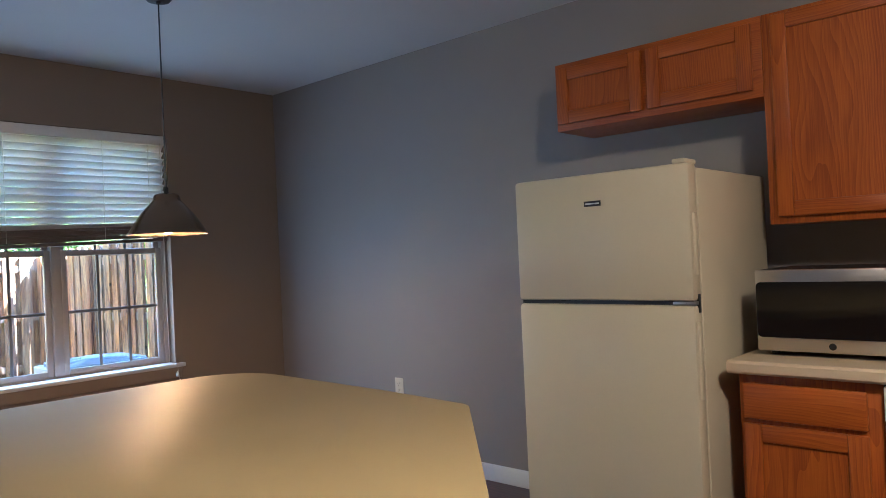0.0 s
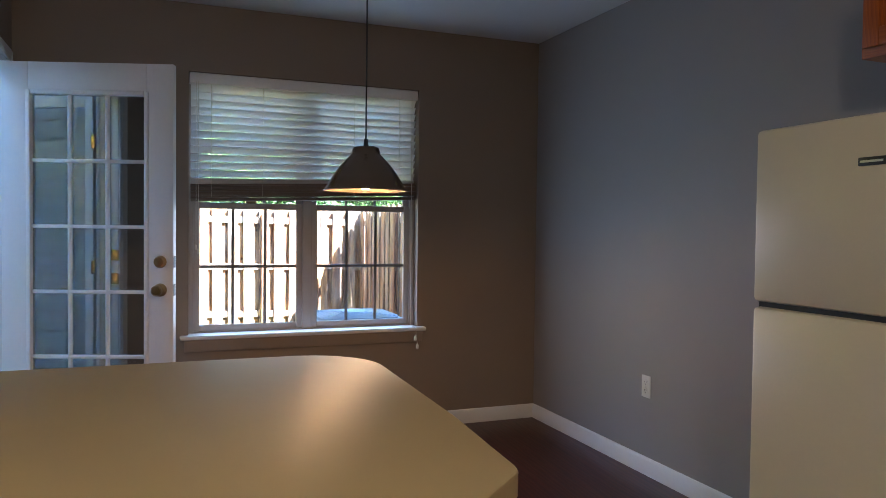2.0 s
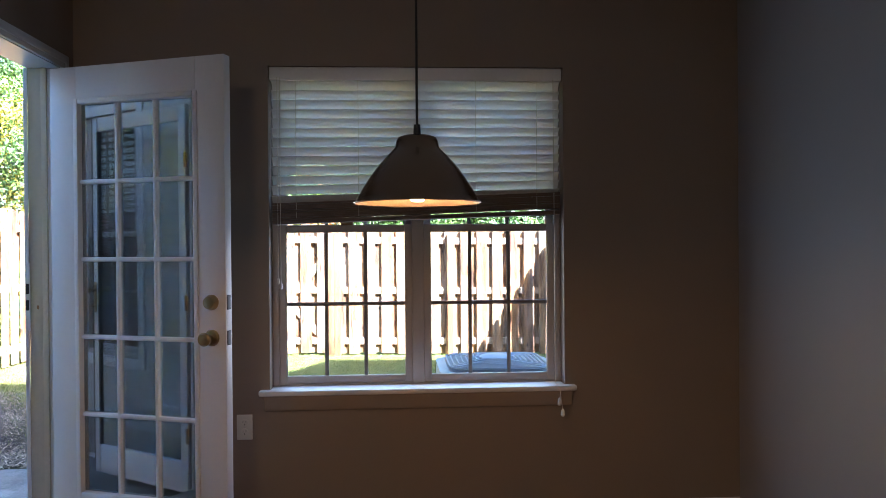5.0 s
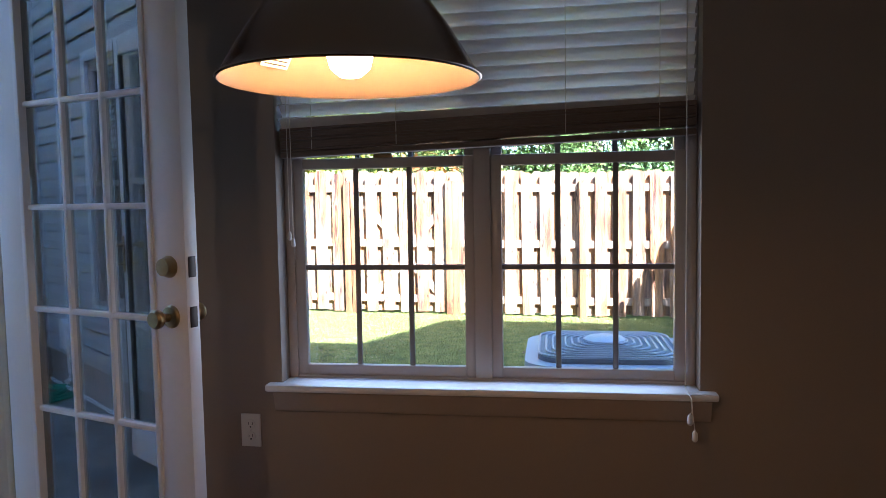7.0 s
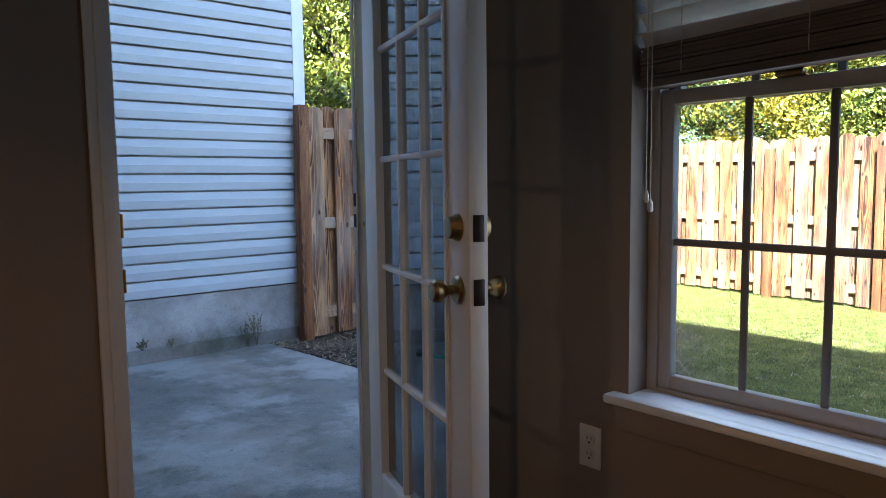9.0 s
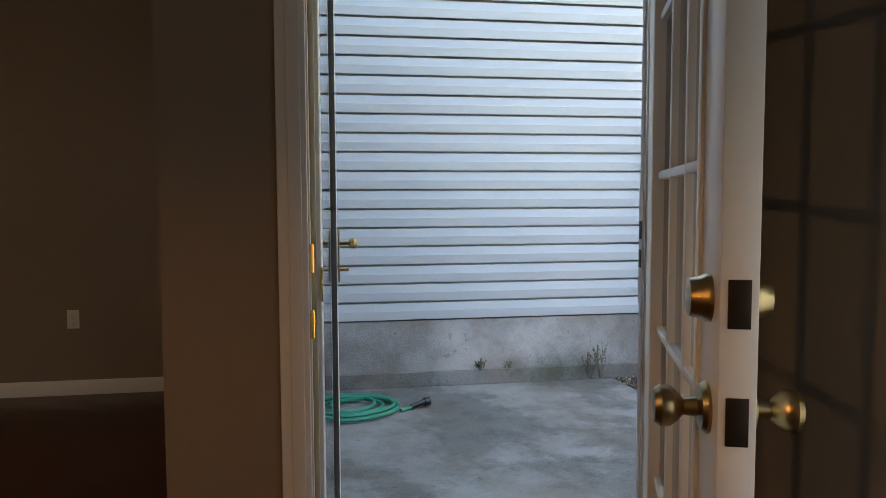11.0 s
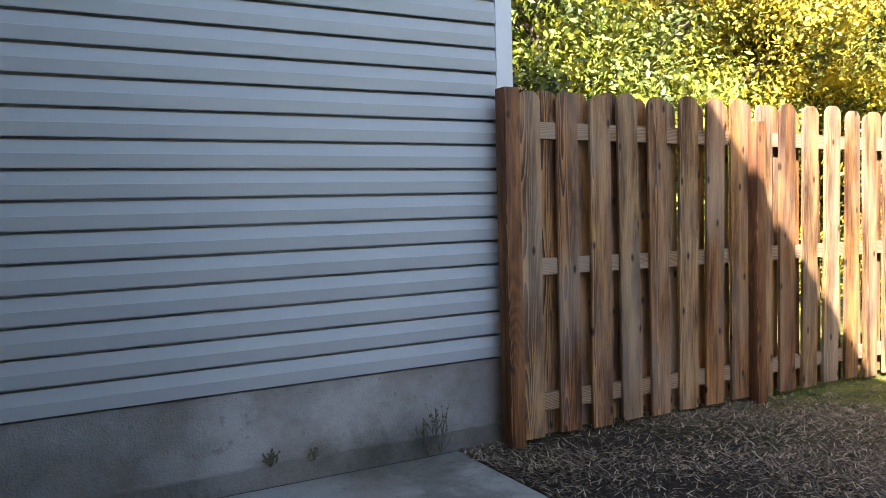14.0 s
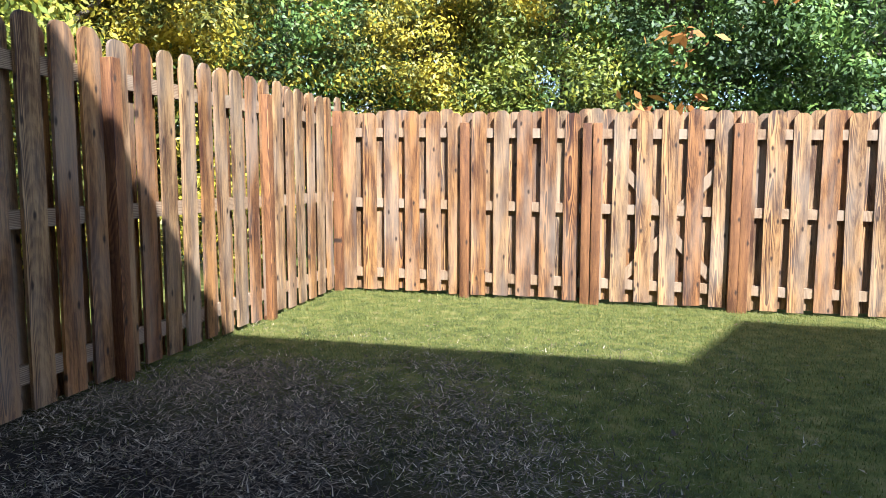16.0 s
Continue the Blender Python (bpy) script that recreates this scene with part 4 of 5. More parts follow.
part("handle", boxes((FX1 - 0.004, FX1 + 0.008, FY + 0.014, FY + 0.034, 1.16, 1.36), bevel=0.004), FRIDGE, fz)
part("handle", boxes((FX1 - 0.004, FX1 + 0.008, FY + 0.014, FY + 0.034, 0.76, 1.01), bevel=0.004), FRIDGE, fd)
part("hinge_cover", boxes((FX1 - 0.06, FX1 - 0.015, FY + 0.01, FY + 0.10, FZ, FZ + 0.016), bevel=0.005), FRIDGE, fr)
part("mid_hinge", boxes((FX1 - 0.075, FX1 + 0.002, FY + 0.006, FY + 0.05, 1.0645, 1.0755), bevel=0.002), STEEL, fr)
part("hinge_bracket", boxes((FX1 - 0.006, FX1 + 0.003, FY + 0.030, FY + 0.046, 1.038, 1.098), bevel=0.001), DARK, fr)
part("gap_strip", boxes((FX0 + 0.004, FX1 - 0.08, FY + 0.02, FY + 0.06, 1.056, 1.084)), DARK, fr)
part("kick_grille", boxes((FX0 + 0.01, FX1 - 0.01, FY + 0.05, FY + 0.08, 0.0, 0.08)), DARK, fr)
badge = part("badge", boxes((-1.352, -1.286, FY - 0.003, FY + 0.001, 1.407, 1.426), bevel=0.001), DARK, fr, "small dark name badge")
part("bar", boxes((-1.347, -1.291, FY - 0.0036, FY - 0.0028, 1.414, 1.419)), STEEL, badge)

CY, CZ = 2.262, 0.878
bm = prism(bmesh.new(), [(CY + 0.008, CZ - 0.042), (CY, CZ - 0.034), (CY, CZ - 0.008), (CY + 0.008, CZ), (YN - 0.001, CZ), (YN - 0.001, CZ - 0.042)], -0.918, 1.9, "x")
solid("kitchen_countertop", bm, LAMEDGE, "tan laminate kitchen countertop with a rolled front edge", "countertop")
bc = thing("base_cabinet", (-0.69, YN, 0), "honey oak base cabinet with a drawer over a door", "cabinet", "base cabinets")
part("body", boxes((-0.896, -0.484, CY + 0.045, YN - 0.001, 0.1, CZ - 0.042), bevel=0.002), OAK, bc)
part("drawer", boxes((-0.882, -0.525, CY + 0.027, CY + 0.045, 0.69, 0.805), bevel=0.006), OAKX, bc)
panel_door(bc, -0.882, -0.525, 0.13, 0.675, CY + 0.045)
part("toe_kick", boxes((-0.88, -0.5, CY + 0.11, YN - 0.01, 0, 0.1)), DARK, bc)
dw = thing("dishwasher", (-0.18, YN, 0), "white built-in dishwasher under the countertop", "dishwasher")
part("door", boxes((-0.48, 0.11, CY + 0.02, CY + 0.05, 0.12, 0.72), bevel=0.006), VINYL, dw)
part("control_panel", boxes((-0.48, 0.11, CY + 0.018, CY + 0.05, 0.725, CZ - 0.05), bevel=0.006), VINYL, dw)
part("tub", boxes((-0.485, 0.107, CY + 0.05, YN - 0.01, 0.0, CZ - 0.05)), DARK, dw)
bc2 = thing("base_cabinet", (1.0, YN, 0), "honey oak base cabinet beside the dishwasher", "cabinet", "base cabinets")
part("body", boxes((0.115, 1.9, CY + 0.045, YN - 0.001, 0.1, CZ - 0.042), bevel=0.002), OAK, bc2)
for k in range(3):
    panel_door(bc2, 0.13 + k * 0.59, 0.69 + k * 0.59, 0.13, 0.81, CY + 0.045)
part("toe_kick", boxes((0.12, 1.89, CY + 0.11, YN - 0.01, 0, 0.1)), DARK, bc2)

mw = thing("microwave_oven", (-0.60, 2.6, CZ), "stainless steel countertop microwave with a black glass door", "microwave")
MX0, MX1, MY, MZ0, MZ1 = -0.872, -0.37, 2.42, CZ + 0.016, CZ + 0.284
part("body", boxes((MX0 + 0.003, MX1 - 0.003, MY + 0.022, 2.80, MZ0, MZ1), bevel=0.004), DARK, mw)
front = part("door", boxes((MX0, MX1 - 0.11, MY, MY + 0.024, MZ0, MZ1), bevel=0.006), STEEL, mw, "brushed steel door frame")
part("window", prism(bmesh.new(), rounded(MX0 + 0.004, MX1 - 0.112, MZ0 + 0.045, MZ1 - 0.04, 0.016), MY - 0.003, MY + 0.004, "y"), BLACKGLASS, front, "black mirror glass")
part("emblem", lathe(bmesh.new(), [(0.011, 0), (0.011, 0.002), (0.009, 0.0028), (0.0001, 0.0028)], pose((MX0 + MX1) / 2 - 0.02, MY, MZ0 + 0.022, 90, 0, 0), 20), DARK, front, "round dark emblem")
part("control_panel", boxes((MX1 - 0.107, MX1, MY, MY + 0.024, MZ0, MZ1), bevel=0.006), STEEL, mw)
for x, y in ((MX0 + 0.04, MY + 0.06), (MX1 - 0.04, MY + 0.06), (MX0 + 0.04, 2.76), (MX1 - 0.04, 2.76)):
    part("foot", cyl(bmesh.new(), (x, y, CZ), (x, y, MZ0 + 0.002), 0.014, n=12), DARK, mw)


# ---- outside: ground, patio ----
def ground_z(x, y):
    out = min(max(-5.6 - x, 0.0), 6.0)
    return -0.05 - 0.0115 * out - 0.016 * min(max(y + 3.0, 0.0), 6.0) * min(out / 5.0, 1.0)


def span(lo, hi, step):
    n = max(1, round((hi - lo) / step))
    return [lo + (hi - lo) * k / n for k in range(n + 1)]


gx = [-900, -200, -60, -25, -16] + span(-13, -4.0, 0.25) + [-3.36, 2.7, 8, 30, 200, 900]
gy = [-900, -200, -60, -25, -12, -6] + span(-4, 6, 0.25) + [9, 14, 30, 200, 900]
bm = bmesh.new()
grid = [[bm.verts.new((x, y, ground_z(x, y) + (0.012 * noise.noise((x * 1.7, y * 1.7, 0)) if -13 < x < -5.6 and -3.2 < y < 6 else -0.02 if x > -5.6 else 0) - (0.25 if (x > -4.4 and -3 < y < 3.1) else 0))) for y in gy] for x in gx]
for i in range(len(gx) - 1):
    for j in range(len(gy) - 1):
        bm.faces.new((grid[i][j], grid[i + 1][j], grid[i + 1][j + 1], grid[i][j + 1]))
solid("ground", bm, SOIL, "lawn with bare strawy soil beside the patio", "lawn", "structure")
bm = prism(bmesh.new(), [(-5.66, -1.2), (-5.52, -3.152), (XLO, -3.152), (XLO, -0.122), (-4.62, -0.122), (-5.68, -0.122)], -0.16, -0.042)
solid("patio", bm, SLAB, "stained grey concrete patio slab", "patio", "structure")

solid("joint", boxes((-5.50, XLO, -3.178, -3.150, -0.16, -0.047)), DIRT, "dark dirt-filled joint beside the patio slab", "joint", "structure")

# ---- houses ----
COURSE = 0.1226


def course_mesh(length, name):
    """One clapboard course, running along +x, facing +y, its foot at z = 0."""
    prof = [(-0.026, 0.045), (0.0135, 0.045), (0.0135, 0.0125), (0.0150, 0.0095), (0.0172, 0.0095), (0.0180, 0.0125), (0.0182, 0.0150), (0.0195, 0.066), (0.0185, 0.0685), (0.0085, COURSE - 0.004), (-0.012, COURSE - 0.004), (-0.026, COURSE - 0.012)]
    bm = bmesh.new()
    prism(bm, prof, 0.0, length, "x")
    return mesh_of(name, bm, SIDING, smooth=0)


HY0, HX0 = -3.205, -5.82
nb = thing("neighbor_house", (-3.0, HY0, 0), "neighboring house with pale vinyl siding on a parged foundation", "house")
part("foundation", boxes((HX0, XLO, HY0 - 0.25, HY0 + 0.004, -0.3, 0.394), bevel=0.006), PLINTH, nb, "stained parged foundation wall")
part("footing", boxes((HX0 + 0.01, XLO, HY0 + 0.002, HY0 + 0.03, -0.3, 0.050), bevel=0.010), FOOTING, nb, "dark damp footing ledge")
part("wall", boxes((HX0, 4.0, HY0 - 0.25, HY0 - 0.029, 0.394, 3.3), (HX0, HX0 + 0.2, HY0 - 7, HY0 - 0.25, -0.3, 3.3)), SIDING, nb)
part("corner_trim", boxes((HX0 - 0.10, HX0 - 0.002, HY0 - 0.08, HY0 + 0.018, 0.39, 3.3), bevel=0.004), SIDETRIM, nb, "white vinyl corner post")
roof = boxes((HX0 - 0.4, 4.4, HY0 - 7.3, HY0 + 0.02, 3.3, 3.46))
part("roof", roof, ROOF, nb)
me = course_mesh(XLO - 0.002 - HX0, "siding_course")
for k in range(23):
    piece("siding_course", me, nb, Matrix.Translation((HX0, HY0 - 0.002, 0.394 + COURSE * k)))

EAVE, NORTH_EAVE, PARTY = 5.9, 6.65, 5.55
own = thing("own_house", (XL, 0, 0), "two-storey house shell with pale siding and a shingled roof", "house", kind="structure")
part("dining_wall", boxes((XO + 0.001, DX0 - 0.02, -0.14, -0.121, -0.3, CEILING + 0.16), (XO - 0.02, XO - 0.001, -0.14, 3.14, -0.3, WZ0), (XO - 0.02, XO - 0.001, -0.14, WY0, WZ0, WZ1), (XO - 0.02, XO - 0.001, WY1, 3.14, WZ0, WZ1), (XO - 0.02, XO - 0.001, -0.14, 3.14, WZ1, CEILING + 0.16)), SIDING, own)
part("living_wall", boxes((XLO - 0.018, XLO - 0.001, LY1, -0.14, 0.2, CEILING + 0.16), (XLO - 0.018, XLO - 0.001, HY0 + 0.02, LY0, 0.2, CEILING + 0.16), (XLO - 0.018, XLO - 0.001, LY0, LY1, 0.2, WZ0), (XLO - 0.018, XLO - 0.001, LY0, LY1, WZ1, CEILING + 0.16)), SIDING, own)
part("living_foundation", boxes((XLO - 0.012, XLO - 0.001, HY0 + 0.02, -0.14, -0.3, 0.2)), PLINTH, own)
part("base_trim", boxes((XLO - 0.03, XLO - 0.018, HY0 + 0.02, -0.2, -0.042, -0.02)), VINYL, own)
part("door_wall", boxes((DX1 + 0.022, XLO - 0.019, -0.14, -0.121, -0.3, CEILING + 0.16), (DX0 - 0.02, DX1 + 0.022, -0.14, -0.121, DZ + 0.02, CEILING + 0.16)), SIDING, own)
for k in range(20):
    z = 0.2 + COURSE * k
    runs = [(HY0 + 0.02, LY0 - 0.06), (LY1 + 0.06, -0.142)] if WZ0 - 0.16 < z < WZ1 + 0.03 else [(HY0 + 0.02, -0.142)]
    for a, b in runs:
        piece("siding_course", course_mesh(b - a, "siding_course"), own, Matrix.Translation((XLO - 0.018, a, z)) @ pose(0, 0, 0, 0, 0, 90))
part("window_trim", boxes((XLO - 0.045, XLO - 0.018, LY0 - 0.06, LY0, WZ0 - 0.06, WZ1 + 0.06), (XLO - 0.045, XLO - 0.018, LY1, LY1 + 0.06, WZ0 - 0.06, WZ1 + 0.06), (XLO - 0.045, XLO - 0.018, LY0, LY1, WZ0 - 0.06, WZ0), (XLO - 0.045, XLO - 0.018, LY0, LY1, WZ1, WZ1 + 0.06), bevel=0.003), VINYL, own, "white exterior window trim")
part("upper_wall", boxes((XLO - 0.018, XE + 0.1, HY0 + 0.02, PARTY, CEILING + 0.17, EAVE - 0.1), (XO, XE + 0.1, YN + 0.11, PARTY, -0.3, CEILING + 0.16)), SIDING, own)
part("low_roof", prism(bmesh.new(), [(-4.95, 2.66), (-4.95, 2.74), (XLO - 0.02, 3.35), (XLO - 0.02, 2.66)], -0.40, 3.5, "y"), ROOF, own)
part("roof", prism(bmesh.new(), [(-3.70, EAVE - 0.1), (-3.70, EAVE), (-0.4, EAVE + 1.5), (3.0, EAVE), (3.0, EAVE - 0.1)], HY0 + 0.02, PARTY, "y"), ROOF, own)
nn = thing("north_house", (-2.0, 7.0, 0), "next two-storey house in the row with pale siding", "house")
part("wall", boxes((-4.3, 2.6, PARTY + 0.02, 10.7, -0.3, NORTH_EAVE - 0.1)), SIDING, nn)
part("roof", prism(bmesh.new(), [(-4.65, NORTH_EAVE - 0.1), (-4.65, NORTH_EAVE), (-0.4, NORTH_EAVE + 1.7), (3.0, NORTH_EAVE), (3.0, NORTH_EAVE - 0.1)], 4.87, 11.0, "y"), ROOF, nn)

# utility box and drain on the living-room wall
UY0, UY1 = -2.67, -2.53
ub = thing("utility_box", (XLO - 0.02, -2.60, 0.3), "pale grey cable box with a drain pipe on the wall", "utility box")
bm = prism(bmesh.new(), [(UY0, 0.28), (UY1, 0.28), (UY1 - 0.01, 0.44), (UY1 - 0.05, 0.48), (UY0 + 0.01, 0.48)], XLO - 0.095, XLO - 0.019, "x")
bmesh.ops.bevel(bm, geom=list(bm.edges), offset=0.006, segments=2, affect="EDGES", profile=0.5)
part("cover", bm, VINYL, ub)
part("pipe", tube(bmesh.new(), [(XLO - 0.05, -2.60, 0.285), (XLO - 0.05, -2.60, 0.12), (XLO - 0.055, -2.59, 0.07), (XLO - 0.09, -2.58, 0.05)], 0.018, 10), VINYL, ub)
part("conduit", cyl(bmesh.new(), (XLO - 0.045, -2.62, 0.47), (XLO - 0.045, -2.62, 2.4), 0.012, n=8), VINYL, ub)

# ---- air conditioner ----
ac = thing("air_conditioner", (-5.14, 1.97, 0), "grey outdoor air conditioner with a ribbed round-cornered top", "air conditioner")
AX0, AX1, AY0, AY1, AZ = -5.45, -4.82, 1.655, 2.295, 0.66


def square_round(x0, x1, y0, y1, r):
    return rounded(x0, x1, y0, y1, r, r)


g = ground_z(-5.2, 2.0)
part("pad", boxes((AX0 - 0.06, AX1 + 0.06, AY0 - 0.06, AY1 + 0.06, g - 0.1, g + 0.04), bevel=0.01), SLAB, ac)
part("coil", prism(bmesh.new(), square_round(AX0 + 0.02, AX1 - 0.02, AY0 + 0.02, AY1 - 0.02, 0.1), g + 0.04, AZ - 0.12), ACDARK, ac)
for k in range(14):
    z = g + 0.08 + k * 0.036
    part("louver", prism(bmesh.new(), square_round(AX0 + 0.008, AX1 - 0.008, AY0 + 0.008, AY1 - 0.008, 0.11), z, z + 0.012), ACGREY, ac)
bm = prism(bmesh.new(), square_round(AX0, AX1, AY0, AY1, 0.12), AZ - 0.13, AZ - 0.03)
bmesh.ops.bevel(bm, geom=[e for e in bm.edges if min(e.verts[0].co.z, e.verts[1].co.z) > AZ - 0.031], offset=0.02, segments=3, affect="EDGES")
part("hood", bm, ACGREY, ac)
part("grille", prism(bmesh.new(), square_round(AX0 + 0.05, AX1 - 0.05, AY0 + 0.05, AY1 - 0.05, 0.1), AZ - 0.03, AZ - 0.012), GRILLE, ac)
for k in range(9):
    w = 0.055 + k * 0.026
    bm = bmesh.new()
    pts = square_round(AX0 + w, AX1 - w, AY0 + w, AY1 - w, max(0.1 - k * 0.004, 0.03))
    tube(bm, [(a, b, AZ - 0.006 + 0.002 * k) for a, b in pts] + [(pts[0][0], pts[0][1], AZ - 0.006 + 0.002 * k)], 0.0045, 6)
    part("grille_ring", bm, ACGREY, ac)
part("cap", lathe(bmesh.new(), [(0.085, AZ - 0.012), (0.085, AZ + 0.014), (0.07, AZ + 0.022), (0.0001, AZ + 0.024)], Matrix.Translation((-5.14, 1.97, 0)), 28), ACGREY, ac)

# ---- garden hose ----
hose = thing("garden_hose", (-3.85, -2.6, -0.04), "coiled green garden hose with a spray nozzle on the patio", "garden hose")
pts = []
for k in range(150):
    a = 2 * math.pi * k / 32
    r = 0.262 - 0.0008 * k + 0.020 * math.sin(a * 1.3)
    pts.append((-3.68 + r * 1.32 * math.cos(a) + 0.012 * math.sin(k * 0.19), -2.71 + r * 1.02 * math.sin(a), -0.029 + 0.0085 * abs(math.sin(k * 0.11)) + 0.0001 * k))
pts += [(-3.60, -2.83, -0.028), (-3.52, -3.02, -0.028), (-3.46, -3.10, 0.05), (-3.44, -3.11, 0.16)]
part("coil", tube(bmesh.new(), pts, 0.0122, 8), HOSE, hose, "green rubber hose")
part("tail", tube(bmesh.new(), [(-3.99, -2.60, -0.03), (-4.03, -2.63, -0.03), (-4.06, -2.65, -0.028)], 0.011, 8), HOSE, hose)
bm = cyl(bmesh.new(), (-4.055, -2.648, -0.024), (-4.09, -2.665, -0.018), 0.014, 0.018, 12)
cyl(bm, (-4.09, -2.665, -0.018), (-4.14, -2.685, -0.008), 0.013, 0.02, 12)
cyl(bm, (-4.14, -2.685, -0.010), (-4.17, -2.697, -0.006), 0.027, 0.027, 16)
part("nozzle", bm, DARK, hose, "black and steel spray nozzle")


# ---- trees behind the fences ----
def leaf_cloud(name, seed, clumps, leaves, rx, ry, rz, size, material):
    """A crown: many small folded leaves set in clumps on and under an uneven shell."""
    rng = np.random.default_rng(seed)
    u = rng.normal(size=(clumps, 3))
    u /= np.linalg.norm(u, axis=1)[:, None]
    rad = rng.uniform(0.35, 1.0, clumps) ** 0.6 * (1 + 0.18 * np.sin(u[:, 0] * 5 + seed) + 0.14 * np.sin(u[:, 2] * 7 + 2 * seed))
    cent = u * rad[:, None] * np.array([rx, ry, rz])
    pick = rng.integers(0, clumps, leaves)
    spread = rng.uniform(0.11, 0.24, clumps)[pick]
    d = rng.normal(size=(leaves, 3))
    pos = cent[pick] + d * spread[:, None] * np.array([1, 1, 0.7])
    n = d / np.linalg.norm(d, axis=1)[:, None] + rng.normal(size=(leaves, 3)) * 0.45 + np.array([0, 0, 0.25])
    n /= np.linalg.norm(n, axis=1)[:, None]
    a = np.cross(n, rng.normal(size=(leaves, 3)))
    a /= np.linalg.norm(a, axis=1)[:, None]
    b = np.cross(n, a)
    s = size * rng.uniform(0.6, 1.3, leaves)[:, None]
    v = np.stack([pos - a * s, pos + b * s * 0.45 + n * s * 0.12, pos + a * s, pos - b * s * 0.45 + n * s * 0.12], 1).reshape(-1, 3)
    me = bpy.data.meshes.new(name)
    k = np.arange(leaves) * 4
    f = np.stack([k, k + 1, k + 2, k + 3], 1)
    me.vertices.add(leaves * 4)
    me.vertices.foreach_set("co", v.ravel())
    me.loops.add(leaves * 4)
    me.loops.foreach_set("vertex_index", f.ravel().astype(np.int32))
    me.polygons.add(leaves)
    me.polygons.foreach_set("loop_start", (np.arange(leaves) * 4).astype(np.int32))
    me.update(calc_edges=True)
    me.materials.append(material)
    return me


def trunk_mesh(seed, h):
    rng = random.Random(seed)
    bm = bmesh.new()
    pts = [(0.05 * rng.uniform(-1, 1) * k, 0.05 * rng.uniform(-1, 1) * k, h * k / 5) for k in range(6)]
    for p, q in zip(pts, pts[1:]):
        cyl(bm, p, q, 0.13 - 0.018 * pts.index(p), 0.13 - 0.018 * pts.index(q), 10)
    for k in range(9):
        z = h * rng.uniform(0.25, 0.9)
        a = rng.uniform(0, 6.28)
        r = rng.uniform(0.7, 1.4)
        mid = (r * 0.5 * math.cos(a), r * 0.5 * math.sin(a), z + 0.35)
        cyl(bm, (0, 0, z), mid, 0.045, 0.03, 7)
        cyl(bm, mid, (r * math.cos(a + 0.3), r * math.sin(a + 0.3), z + 0.9), 0.03, 0.012, 6)
    return mesh_of("trunk", bm, BARK)


GOLD_LABEL, GREEN_LABEL, MIX_LABEL = "tall shrub with dense yellow-green leaves behind the fence", "dense green broadleaf tree behind the fence", "leafy tree turning yellow behind the fence"
CROWNS = {
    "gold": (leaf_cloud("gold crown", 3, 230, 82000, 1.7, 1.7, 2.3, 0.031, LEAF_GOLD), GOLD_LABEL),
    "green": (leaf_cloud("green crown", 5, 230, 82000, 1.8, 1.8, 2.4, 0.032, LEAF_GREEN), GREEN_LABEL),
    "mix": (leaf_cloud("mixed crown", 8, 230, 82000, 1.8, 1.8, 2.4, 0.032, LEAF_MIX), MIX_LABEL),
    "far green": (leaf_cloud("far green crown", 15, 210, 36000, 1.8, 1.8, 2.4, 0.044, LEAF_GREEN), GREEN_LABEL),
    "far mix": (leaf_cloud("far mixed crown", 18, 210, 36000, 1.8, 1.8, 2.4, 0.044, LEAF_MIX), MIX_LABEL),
}
TRUNKS = [trunk_mesh(4, 3.4), trunk_mesh(9, 3.4)]


def tree(kind, x, y, scale, turn, z=2.1):
    me, label = CROWNS[kind]
    t = thing("tree", (x, y, -0.15), label, "tree", "trees behind the fence")
    a = new("trunk", TRUNKS[round(turn) % 2])
    a.parent = t
    b = new("crown", me)
    b.parent = t
    b.location = (0, 0, z * scale)
    t.rotation_euler = (0, 0, radians(turn))
    t.scale = (scale, scale, scale)
    return t


for kind, x, y, s, turn in (
        ("mix", -6.2, -6.6, 1.0, 10), ("mix", -8.1, -6.0, 1.05, 70), ("gold", -9.9, -5.9, 1.1, 133), ("gold", -11.8, -6.0, 1.1, 205), ("green", -13.4, -5.2, 1.1, 260), ("far green", -8.9, -8.6, 1.5, 300), ("far mix", -11.6, -8.8, 1.55, 25), ("far green", -14.6, -7.6, 1.5, 80),
        ("gold", -14.5, -3.2, 1.05, 20), ("mix", -14.6, -1.3, 1.1, 90), ("green", -14.7, 0.6, 1.15, 155), ("green", -14.6, 2.6, 1.15, 220), ("green", -14.8, 4.6, 1.1, 290), ("mix", -15.0, 6.6, 1.1, 340),
        ("far green", -17.4, -4.6, 1.7, 30), ("far mix", -17.6, -1.2, 1.7, 110), ("far green", -17.8, 2.2, 1.75, 190), ("far green", -17.5, 5.8, 1.7, 260), ("far green", -16.5, 9.5, 1.6, 15), ("far green", -12.5, 9.0, 1.3, 66)):
    tree(kind, x, y, s, turn)


def sprig(loc, seed):
    me = leaf_cloud("sprig", seed, 3, 26, 0.16, 0.16, 0.22, 0.085, LEAF_RUST)
    t = thing("autumn_sprig", loc, "orange autumn leaves on a branch end", "leaves", "orange sprigs")
    o = tagged(new("leaf", me), kind="stuff")
    o.parent = t
    o2 = part("twig", cyl(bmesh.new(), loc, Vector(loc) + Vector((-0.5, 0.1, -0.25)), 0.006, 0.012, 6), BARK, t)


for k, p in enumerate(((-12.6, 0.2, 2.55), (-12.6, -0.15, 1.75), (-12.5, 0.45, 1.68), (-12.9, 1.2, 3.1), (-12.6, -0.6, 3.2))):
    sprig(p, 40 + k)


